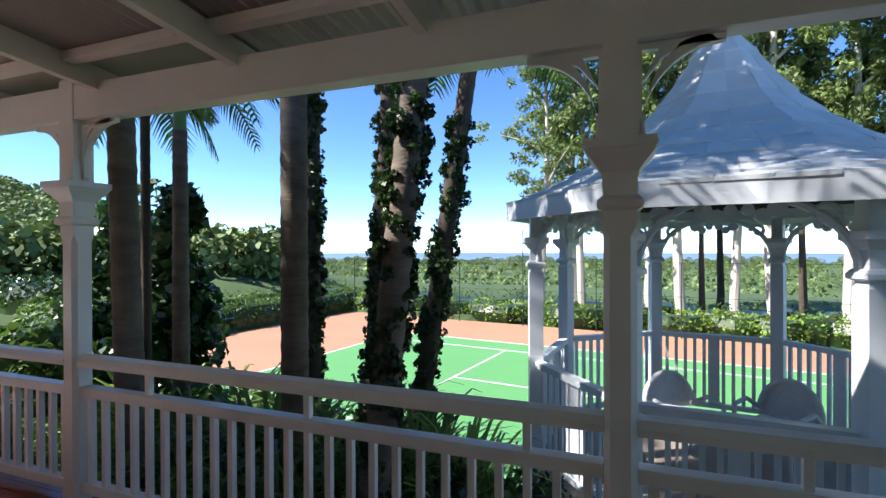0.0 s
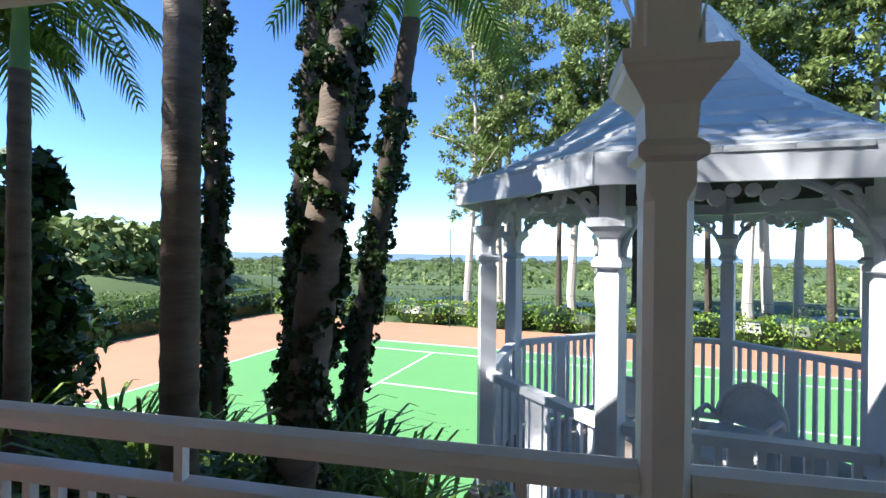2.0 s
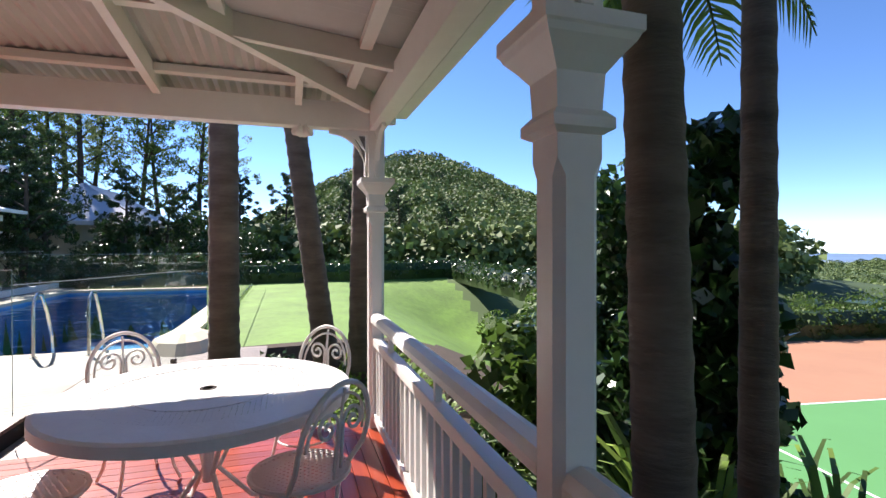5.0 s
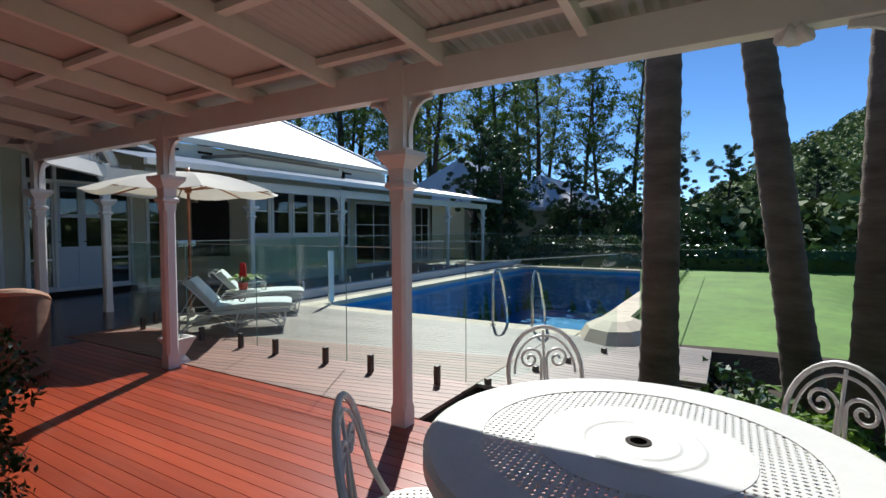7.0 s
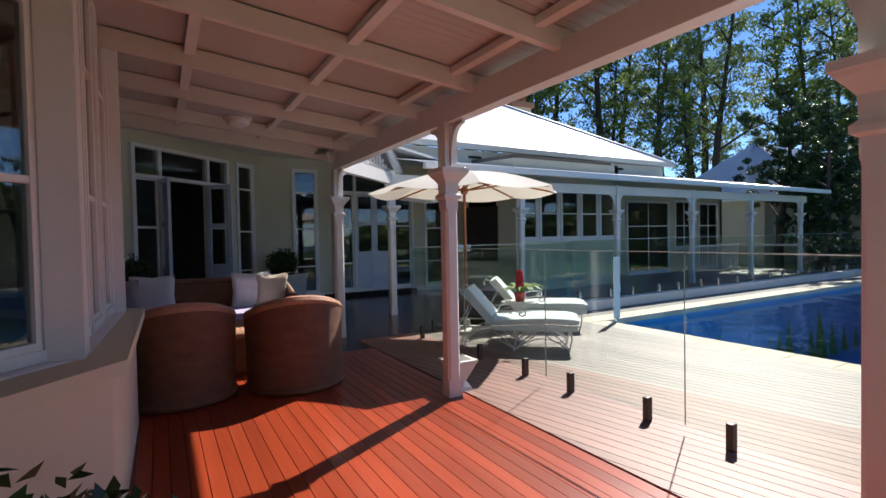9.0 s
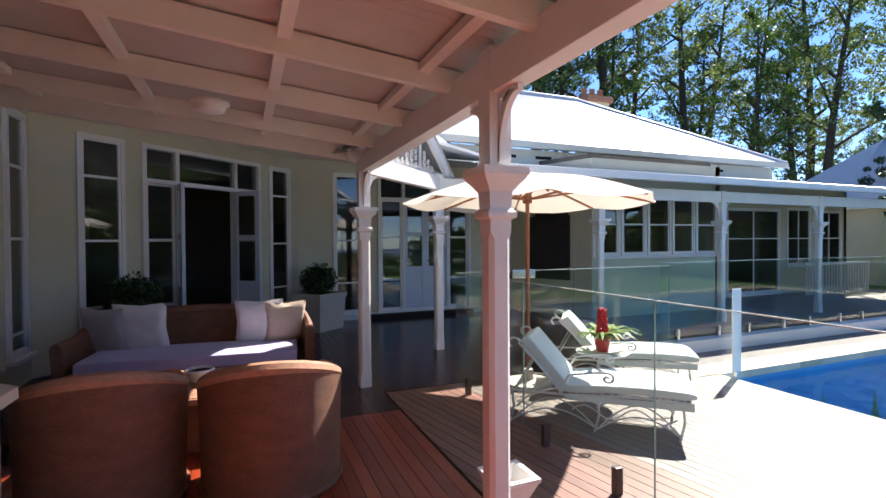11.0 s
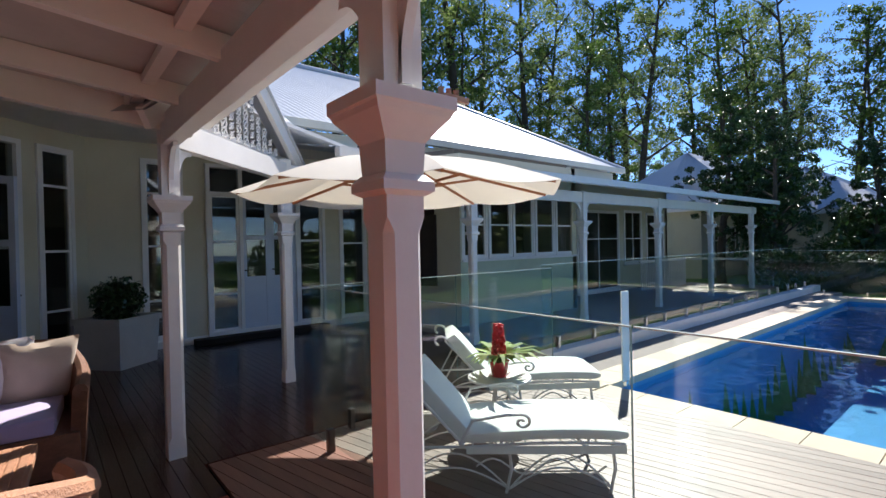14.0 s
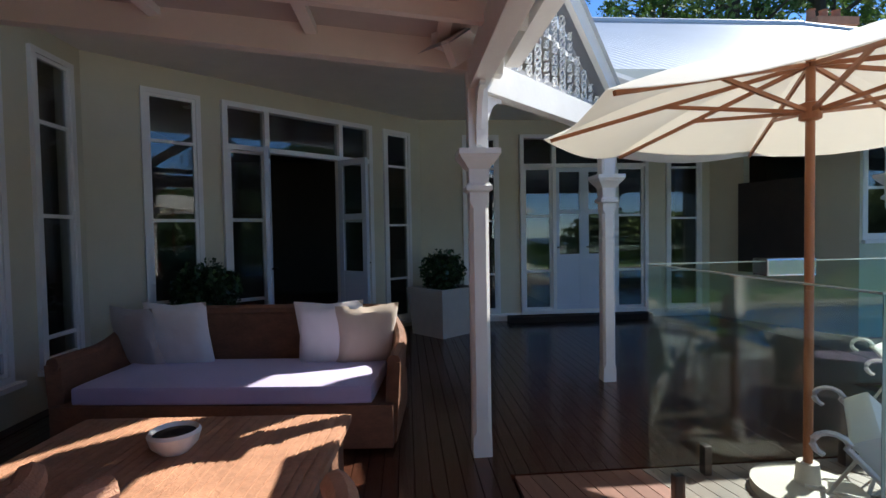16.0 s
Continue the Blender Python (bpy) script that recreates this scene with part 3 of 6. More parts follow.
def door_leaf(w, h, parent, m, glass_from=.85):
    leaf = part("door_leaf", pane_frame(w, h, .075, .045, (), (glass_from, (glass_from + h) / 2)), M_DOORB, parent)
    leaf.matrix_basis = m
    part("panel", box(.075, -.014, .075, w - .075, .014, glass_from - .02), M_DOORB, leaf)
    gp = part("pane", box(.075, -.003, glass_from + .02, w - .075, .003, h - .075), M_GLASS, leaf)
    gp.visible_shadow = False
    part("door_handle", tube([(w - .04, .024, 1.0), (w - .04, .075, 1.0), (w - .14, .08, 1.0)], .011, 6), mat("dark_bronze", (.05, .04, .03), .4, metal=.8), leaf)


d1 = thing("door_1", "pale french doors standing open with glazed sidelights and fanlight", "door", kind="structure", m=m @ Matrix.Translation((.955, 0, .02)))
part("door_frame", pane_frame(2.07, 2.93, .06, .13, (.52, 1.55), (2.42,)), M_WHITE, d1)
for x0, x1 in ((.06, .49), (.55, 1.52), (1.58, 2.01)):
    p = part("fanlight_pane", box(x0, -.003, 2.45, x1, .003, 2.86), M_GLASS, d1)
    p.visible_shadow = False
for x0 in (.06, 1.575):
    p = part("sidelight", pane_frame(.435, 2.36, .04, .04, (), (.62, 1.55)), M_WHITE, d1, m=Matrix.Translation((x0, 0, .04)))
    q = part("pane", box(.04, -.003, .04, .395, .003, 2.32), M_GLASS, p)
    q.visible_shadow = False
door_leaf(.5, 2.36, d1, Matrix.Translation((1.53, .03, .03)) @ Matrix.Rotation(radians(62), 4, "Z"))
door_leaf(.5, 2.36, d1, Matrix.Translation((.54, .03, .03)) @ Matrix.Rotation(radians(100), 4, "Z"))
W3 = ((-10.4, -13.2), (-5.65, -13.2))
hol = [(.15, .75, .12, 2.95), (1.07, 3.17, .1, 2.95), (3.50, 4.08, .12, 2.95)]
m, _ = wall_run("wall_far_doors", *W3, 0, WT, hol)
window_at(m, *hol[0], (.75, 1.6, 2.42))
window_at(m, *hol[2], (.75, 1.6, 2.42))
d2 = thing("door_2", "closed pale blue double doors between tall sidelights", "door", kind="structure", m=m @ Matrix.Translation((1.07, 0, .1)))
part("door_frame", pane_frame(2.1, 2.85, .06, .13, (.55, 1.55), (2.36,)), M_WHITE, d2)
for x0, x1 in ((.06, .52), (.58, 1.52), (1.58, 2.04)):
    p = part("fanlight_pane", box(x0, -.003, 2.4, x1, .003, 2.78), M_GLASS, d2)
    p.visible_shadow = False
for x0 in (.06, 1.58):
    p = part("sidelight", pane_frame(.46, 2.28, .04, .04, (), (.62, 1.5)), M_WHITE, d2, m=Matrix.Translation((x0, 0, .06)))
    q = part("pane", box(.04, -.003, .04, .42, .003, 2.24), M_GLASS, p)
    q.visible_shadow = False
door_leaf(.48, 2.28, d2, Matrix.Translation((1.055, 0, .06)))
door_leaf(.48, 2.28, d2, Matrix.Translation((.575, 0, .06)))
solid("threshold", box(-9.3, -13.2, 0, -7.0, -12.95, .09), M_RUNNER)
solid("plinth", box(-10.4, -13.2, .0, -5.7, -13.17, .12), M_WHITE)
# closing walls of the second wing
wall_run("wall_wing_end", (-11.1, -11.25), (-10.4, -13.2), 0, WT, [(.55, 1.5, .9, 2.6)])
m, _ = along((-11.1, -11.25), (-10.4, -13.2))
solid("notice_board", box(.5, .01, .75, 1.55, .05, 2.1, m), mat("dark_board", (.04, .03, .025), .5, grain=.3, scale=5))
wing_m, _ = wall_run("wing_bay_wall", (-14.7, -11.25), (-11.1, -11.25), 0, 1.2, material=M_GREENW)
wall_run("wing_bay_head", (-14.7, -11.25), (-11.1, -11.25), 2.6, WT)
for k in range(5):
    window_at(wing_m @ Matrix.Translation((0, -.05, 0)), .04 + .705 * k, .04 + .705 * k + .68, 1.24, 2.6, (1.9,), label="white timber casement in the pool wing bay")
wall_run("wing_bay_return", (-14.7, -12.7), (-14.7, -11.25), 0, WT)
# openings enlarged and some added to darken the shaded wing wall
hol = [(.3, 1.5, .05, 2.45), (1.8, 2.9, .8, 2.5), (3.2, 5.4, .05, 2.45), (5.7, 6.2, .8, 2.5), (6.4, 7.2, .05, 2.5)]
m, _ = wall_run("wing_wall", (-22.2, -12.7), (-14.7, -12.7), 0, WT, hol)
for h in hol:
    window_at(m, *h, (1.6,), ((h[1] - h[0]) / 2,))
wall_run("wing_end_wall", (-22.2, -18), (-22.2, -12.7), 0, WT)
# rooms behind the glass; their dimness is put into dark wall and floor colours
M_ROOM = mat("shade_dark_room_paint", (0.16, 0.13, 0.10), 0.8, grain=.1, scale=2)
M_TIMBER = mat("shade_dark_timber_floor", (0.06, 0.03, 0.018), 0.5, grain=.3, scale=6)
HOUSE = [(8, -3.1), (-2.35, -3.1), (-3.3, -4.6), (-3.3, -6.2), (-2.5, -7.5), (-2.5, -10.4), (-5.65, -13.3), (-10.4, -13.3), (-11.1, -11.4), (-14.6, -11.4), (-14.6, -12.8), (-22.1, -12.8), (-22.1, -18), (8, -18)]
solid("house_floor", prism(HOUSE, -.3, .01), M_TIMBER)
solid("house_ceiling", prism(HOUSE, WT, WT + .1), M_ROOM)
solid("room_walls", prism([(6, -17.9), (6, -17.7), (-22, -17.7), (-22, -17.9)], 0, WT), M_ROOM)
bm = bmesh.new()
for x in (2.0, -8.2, -12.5):
    bm_box(bm, x, -17.8, 0, x + .1, -14.5 if x < 0 else -3.2, WT)
bm_box(bm, -1.2, -17.7, 0, -1.1, -9.5, WT)
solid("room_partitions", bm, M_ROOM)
solid("ceiling_lounge", prism([(XP + .1, -8.66), (-2.35, -8.66), (-2.35, -10.4), (-5.6, -13.2), (-10.4, -13.2), (-10.4, -12.75), (-7.2, -10.6)], WT - .03, WT + .02), M_RAFTER)

# ---- lace gable over the portico ----
FX, FY = XP, -8.61
gm, gl = along((FX, FY), (GX, GY))
gable = thing("lace_gable", "white gable with fretwork infill and barge boards", "gable", kind="structure", m=gm)
part("gable_beam", box(-.05, -.05, BEAM0, gl + .25, .05, BEAM1, bevel=.006), M_WHITE, gable)
GA = 3.34
mid = gl / 2
part("barge_board", beam((-.35, -.08, 2.42), (mid, -.08, GA), .05, .15), M_WHITE, gable)
part("barge_board", beam((gl + .35, -.08, 2.42), (mid, -.08, GA), .05, .15), M_WHITE, gable)
part("finial", lathe([(0, 3.2), (.035, 3.2), (.035, 3.5), (.06, 3.54), (.02, 3.6), (.045, 3.68), (0, 3.78)], 10, m=Matrix.Translation((mid, -.1, 0))), M_WHITE, gable)
bm = bmesh.new()
for i in range(15):
    for j in range(8):
        x_, z_ = .12 + i * (gl - .2) / 14, 2.58 + j * .085
        if z_ < 2.5 + (GA - 2.55) * (1 - abs(x_ - mid) / mid) - .05:
            rr_ = .026 + .008 * ((i * 7 + j * 3) % 3)
            tube([(x_ + rr_ * math.cos(a), .0, z_ + rr_ * math.sin(a)) for a in (2 * math.pi * k / 8 for k in range(8))], .010, 4, bm, closed=True)
            tube([(x_ - .04, 0, z_ - .04), (x_ + .04, 0, z_ + .045)], .008, 4, bm)
part("fretwork", bm, M_WHITE, gable)
for s in (-1, 1):
    x_ = mid + s * (mid + .4)
    part("roof_slope", sheet([[(mid, -.14, GA + .09), (x_, -.14, 2.46)], [(mid, .12, GA + .09), (x_, .12, 2.46)]]), M_ROOF, gable)
part("gable_back", prism([(-.3, .06), (gl + .3, .06), (gl + .3, .10), (-.3, .10)], 2.52, 2.6), M_WHITE, gable)
solid("portico_roof", prism([(-6.95, -10.2), (-5.85, -8.77), (-2.3, -8.77), (-2.3, -12.3), (-8.6, -12.3)], WT + .11, WT + .2), M_ROOF)

# ---- pool wing roofs ----
wing = thing("wing_roof", "pale painted corrugated iron roof over the pool wing", "roof", kind="structure")
bm = sheet([[(l, -9.5 - d, z) for l, d, z in row] for row in corrugated(-22.6, -7.6, 0, 3.3, lambda d: 2.66 + .19 * d, amp=.008)])
part("verandah_iron", bm, M_ROOF, wing)
part("gutter", beam((-22.7, -9.47, 2.60), (-7.7, -9.47, 2.60), .11, .11), M_WHITE, wing)
part("wing_beam", box(-22.3, -10.04, BEAM0 - .02, -7.2, -9.94, BEAM1 - .02), M_WHITE, wing)
part("fascia_band", box(-18.4, -12.6, 3.2, -2.4, -12.5, 3.56), M_CREAMROOF, wing)
part("eave_gutter", beam((-18.7, -12.32, 3.62), (-5.6, -12.32, 3.62), .13, .13), M_CREAMROOF, wing)
for i in range(9):
    part("soffit_vent", box(-9.2 - i * .9, -12.49, 3.36, -8.8 - i * .9, -12.47, 3.42), M_RUNNER, wing)


def ribbed(p0, p1, q0, q1, amp=.012, pitch=.15):
    """Iron between an eave edge p0-p1 and a ridge edge q0-q1."""
    p0, p1, q0, q1 = map(Vector, (p0, p1, q0, q1))
    n = max(4, int((p1 - p0).length / pitch * 2))
    return sheet([[a.lerp(b, i / n) + Vector((0, 0, amp * (i % 2))) for i in range(n + 1)] for a, b in ((p0, p1), (q0, q1))])


RG = -16.2
part("main_iron", ribbed((-18.7, -12.3, 3.66), (-2.0, -12.3, 3.66), (-14.6, RG, 6.05), (-2.0, RG, 6.05)), M_ROOF, wing)
part("hip_end_iron", ribbed((-18.7, -20, 3.66), (-18.7, -12.3, 3.66), (-14.6, RG - .01, 6.05), (-14.6, RG, 6.05)), M_ROOF, wing)
part("ridge_cap", tube([(-14.6, RG, 6.07), (-2, RG, 6.07)], .08, 8), M_ROOF, wing)
part("hip_cap", tube([(-18.7, -12.3, 3.68), (-14.6, RG, 6.07)], .06, 8), M_ROOF, wing)
part("wall_cap", box(-22.2, -18, WT, 8, -17.9, 3.6), M_WALL, wing)
ch = thing("chimney", "cream rendered chimney with brick cap", "chimney")
part("stack", box(-16.5, -17.6, 4.2, -15.6, -16.9, 6.35), M_WALL, ch)
part("cap", box(-16.6, -17.7, 6.35, -15.5, -16.8, 6.55, bevel=.02), M_BRICK, ch)
for k in range(3):
    part("chimney_pot", lathe([(.1, 6.55), (.11, 6.6), (.09, 6.85), (.11, 6.88)], 12, m=Matrix.Translation((-16.4 + k * .34, -17.25, 0))), M_BRICK, ch)
for x in H2X:
    verandah_post(x, GY, (0, 180), "white painted verandah post of the pool wing", "pool wing posts", top=BEAM1 - .05, brackets=.2)
rail = thing("wing_railing", "white timber balustrade on the pool wing verandah", "railing", kind="structure")
part("top_rail", box(-21.9, -12.0, .85, -18.9, -11.93, .92), M_WHITE, rail)
for k in range(24):
    part("baluster", box(-21.9 + k * .125, -11.98, .02, -21.87 + k * .125, -11.95, .85), M_WHITE, rail)
part("top_rail", box(-22.0, -12.0, .85, -21.93, -10.05, .92), M_WHITE, rail)


def pavilion(name, x0, y0, x1, y1, eave, ridge, label):
    """A distant cottage: walls, posts, windows and a hip roof."""
    h = thing(name, label, "house")
    part("wall", box(x0, y0, -.3, x1, y1 - 1.8, eave), M_WALL, h)
    cx, cy = (x0 + x1) / 2, (y0 + y1) / 2
    q = (x1 - x0) * .28
    ov = .5
    c = [(x0 - ov, y0 - ov, eave), (x1 + ov, y0 - ov, eave), (x1 + ov, y1 + ov, eave), (x0 - ov, y1 + ov, eave)]
    r = [(cx - q, cy, ridge), (cx + q, cy, ridge)]
    part("roof", ribbed(c[3], c[2], r[0], r[1]), M_ROOF, h)
    part("roof", ribbed(c[2], c[1], r[1], r[1], .01), M_ROOF, h)
    part("roof", ribbed(c[0], c[3], r[0], r[0], .01), M_ROOF, h)
    part("fascia", box(x0 - ov, y1 + ov - .05, eave - .2, x1 + ov, y1 + ov, eave), M_WHITE, h)
    part("fascia", box(x1 + ov - .05, y0, eave - .2, x1 + ov, y1 + ov, eave), M_WHITE, h)
    n = 5
    for i in range(n):
        xx = x0 + (x1 - x0) * i / (n - 1)
        part("post", box(xx - .07, y1 - .07, -.2, xx + .07, y1 + .07, eave - .15), M_WHITE, h)
    for i in range(n - 1):
        xx = x0 + (x1 - x0) * (i + .3) / (n - 1)
        w = part("window", pane_frame(.9, 1.3, .06, .08, (.45,), (.65,)), M_WHITE, h, m=Matrix.Translation((xx, y1 - 1.78, .8)))
        part("pane", box(.06, -.01, .06, .84, .01, 1.24), M_GLASSW, w)
    part("rail", box(x0, y1 - .03, .6, x1, y1 + .03, .68), M_WHITE, h)
    for k in range(int((x1 - x0) / .2)):
        part("baluster", box(x0 + .1 + k * .2, y1 - .02, -.1, x0 + .14 + k * .2, y1 + .02, .6), M_WHITE, h)


pavilion("guest_cottage", -36, -18, -26.5, -11.5, 2.9, 5.6, "cream guest cottage with pale iron hip roof behind the pool wing")
pavilion("garden_cottage", -41, -14.5, -31, -8.2, 2.7, 4.9, "small verandah cottage with pale hip roof beyond the pool")

# ---- pool ----
px0, py0, px1, py1 = POOL
pool = thing("swimming_pool", "blue plastered swimming pool full of clear water", "pool", kind="structure")
bm = bmesh.new()
bm_box(bm, px0, py0, -1.75, px1, py1, -1.6)
bm_box(bm, px0 - .2, py0 - .2, -1.75, px0, py1 + .2, -.09)
bm_box(bm, px1, py0 - .2, -1.75, px1 + .2, py1 + .2, -.09)
bm_box(bm, px0, py0 - .2, -1.75, px1, py0, -.09)
bm_box(bm, px0, py1, -1.75, px1, py1 + .2, -.09)
bm_box(bm, px1 - 1.4, py0, -1.6, px1, py0 + 2, -.5)
part("basin", bm, M_POOL, pool)
rows = []
for i in range(61):
    rows.append([(px0 + (px1 - px0) * j / 120, py0 + (py1 - py0) * i / 60,
                  -.15 + .010 * noise.noise(Vector((j * .09 * 3, i * .083 * 3, 0))) + .004 * noise.noise(Vector((j * .7, i * .6, 9)))) for j in range(121)])
w = part("water_surface", sheet(rows), M_WATER, pool, smooth=True)
w.visible_shadow = False
cop = thing("pool_coping", "sandstone coping pavers round the pool", "coping", kind="structure")
CW = .36
for side in range(4):
    hor = side < 2
    a, b = ((px0 - CW, px1 + CW) if hor else (py0, py1))
    n = int((b - a) / .45)
    for i in range(n):
        s0, s1 = a + (b - a) * i / n + .004, a + (b - a) * (i + 1) / n - .004
        if side == 0:
            bx = (s0, py0 - CW, s1, py0 + .03)
        elif side == 1:
            bx = (s0, py1 - .03, s1, py1 + CW)
        elif side == 2:
            bx = (px0 - CW, s0, px0 + .03, s1)
        else:
            bx = (px1 - .03, s0, px1 + CW, s1)
        part("coping_stone", box(bx[0], bx[1], -.09, bx[2], bx[3], -.006), M_COPING, cop)
solid("pool_path", box(px0 - 1.5, py0 - 1.0, -.35, px1 + CW, py0 - CW - .004, -.02), mat("grey_paving", (.22, .19, .17), .8, grain=.2, scale=5, bump=.2))
solid("path_kerb", box(-22.3, -8.55, -.2, -9.9, -8.35, .15, bevel=.01), M_WHITE)
solid("corner_rock", lathe([(.62, -.2), (.6, -.02), (.48, .14), (.25, .22), (0, .24)], 9, m=Matrix.Translation((-9.7, -2.05, 0)) @ Matrix.Diagonal((1.2, .8, 1, 1))), M_COPING, "pale sandstone boulder at the pool corner", "rock", kind="")


def glass_panel(a, b, z0, z1, parent, cut=0.0, sides=False):
    m, ln = along(a, b)
    bm = bmesh.new()
    bm_box(bm, .008, -.006, z0, ln - .008, .006, z1)
    if cut:
        for v in bm.verts:
            if v.co.x > ln / 2 and v.co.z > z0 + .2:
                v.co.z -= cut
    p = part("glass_panel", bm, M_FENCE, parent, m=m)
    p.visible_shadow = False
    part("glass_edge", box(.008, -.0065, z1, ln - .008, .0065, z1 + .006), M_EDGE, p) if not cut else None
    for x_ in (ln - .007,) if sides else ():
        part("glass_edge", box(x_, -.006, z0, x_ + .002, .006, z1), M_EDGED, p)
    return m, ln


M_EDGE = mat("bright_glass_edge", (.62, .74, .70), .15, spec=.9)
M_EDGED = mat("green_glass_edge", (.20, .33, .29), .15, spec=.9)
M_SPIG = mat("dark_spigot_metal", (.10, .09, .085), .35, metal=.7)


def glass_fence(line, z0, z1, label, spig=M_SPIG, panels=1.45, sides=False):
    fe = thing("glass_fence", label, "fence", kind="structure")
    for a, b in zip(line, line[1:]):
        m, ln = along(a, b)
        n = max(1, round(ln / panels))
        A, B = Vector((*a, 0)), Vector((*b, 0))
        for i in range(n):
            p, q = A.lerp(B, i / n), A.lerp(B, (i + 1) / n)
            glass_panel((p.x, p.y), (q.x, q.y), z0 + .06, z1, fe, sides=sides)
            for f in (.22, .78):
                s = p.lerp(q, f)
                part("spigot", box(-.022, -.028, z0, .022, .028, z0 + .17, bevel=.008), spig, fe, m=Matrix.Translation((s.x, s.y, 0)) @ m.to_3x3().to_4x4())
    return fe


near = glass_fence([(-6.77, -8.2), (-6.77, -2.74)], 0, 1.22, "frameless glass pool fence on dark spigots along the deck", sides=True)
glass_fence([(-6.77, -2.74), (-8.9, -1.9)], -.12, 1.1, "lower frameless glass fence run by the garden")
glass_fence([(-6.77, -8.2), (-9.9, -8.25)], 0, 1.22, "frameless glass gate run behind the sun loungers", sides=True)
glass_fence([(-9.95, -8.45), (-21.5, -8.45)], .15, 1.25, "glass fence standing on the white kerb", M_STEEL)
glass_fence([(-21.5, -8.45), (-21.5, -2.0)], -.1, 1.15, "glass fence closing the far end of the pool", M_STEEL)
glass_fence([(-21.5, -2.0), (-10.2, -1.85)], -.1, .95, "glass fence between pool and lawn", M_STEEL)
endp = thing("glass_fence", "narrow glass return panel at the pool corner, its brightness painted on", "fence", kind="structure")
# opaque pale colour stands in for light caught by a clear glass return
part("glass_panel", box(-9.96, -7.30, .04, -9.82, -7.285, 1.0, bevel=.003), mat("painted_bright_glass", (.70, .78, .76), .35, spec=.8), endp)
part("spigot", box(-9.91, -7.31, -.006, -9.87, -7.275, .05), M_STEEL, endp)
part("gate_latch", box(-7.75, -8.28, 1.14, -7.45, -8.16, 1.24, bevel=.01), M_STEEL, near)
for k, y in enumerate((-3.75, -3.15)):
    lad = thing("pool_grab_rail", "curved stainless steel pool grab rail", "handrail", "pool grab rails")
    pts = [(-9.5, y, -.01), (-9.5, y, .62), (-9.54, y, .74), (-9.62, y, .80), (-9.72, y, .78), (-9.86, y, .55), (-10.0, y, .2), (-10.05, y, -.1), (-10.05, y, -.7)]
    part("rail", tube(pts, .021, 8), M_STEEL, lad, smooth=True)
    part("floor_flange", lathe([(0, -.01), (.045, -.01), (.045, .008), (.02, .012)], 14, m=Matrix.Translation((-9.5, y, 0))), M_STEEL, lad)

# ---- gazebo ----
GCX, GCY, GR, GZ = 0.78, 2.65, 1.55, -.33
# white paint with the bluish tint of shade mixed into its colour
M_GPAINT = mat("shade_tinted_white_gazebo_paint", (0.66, 0.69, 0.74), 0.45, grain=0.08, scale=4, bump=0.12, bscale=25)
# near-black puts the shade inside the roof into the panel colour
M_GDARK = mat("shade_dark_roof_underside", (0.06, 0.05, 0.045), 0.8, grain=.2, scale=4)
gaz = thing("gazebo", "white octagonal timber gazebo with bell-shaped shingle roof", "gazebo", m=Matrix.Translation((GCX, GCY, GZ)))
OCT = [radians(16.5 + 45 * i) for i in range(8)]
corner = [Vector((GR * math.cos(a), GR * math.sin(a), 0)) for a in OCT]
part("gazebo_floor", prism([(c.x * 1.08, c.y * 1.08) for c in corner], -.12, 0), M_DECKG, gaz)
part("skirt", prism([(c.x * 1.05, c.y * 1.05) for c in corner], -1.9, -.125), M_GPAINT, gaz)
GC = 1.94
for i, a in enumerate(OCT):
    c = corner[i]
    m = Matrix.Translation(c) @ Matrix.Rotation(a, 4, "Z")
    post = part("post", square_lathe([(.058, 0), (.058, GC - .3), (.05, GC - .28), (.05, 2.3)]), M_GPAINT, gaz, m=m)
    part("post_collar", square_lathe([(.06, GC - .26), (.078, GC - .25), (.078, GC - .225), (.06, GC - .2)]), M_GPAINT, post)
    part("capital", square_lathe([(.058, GC - .1), (.085, GC - .06), (.1, GC - .045), (.1, GC), (.05, GC + .004)]), M_GPAINT, post)
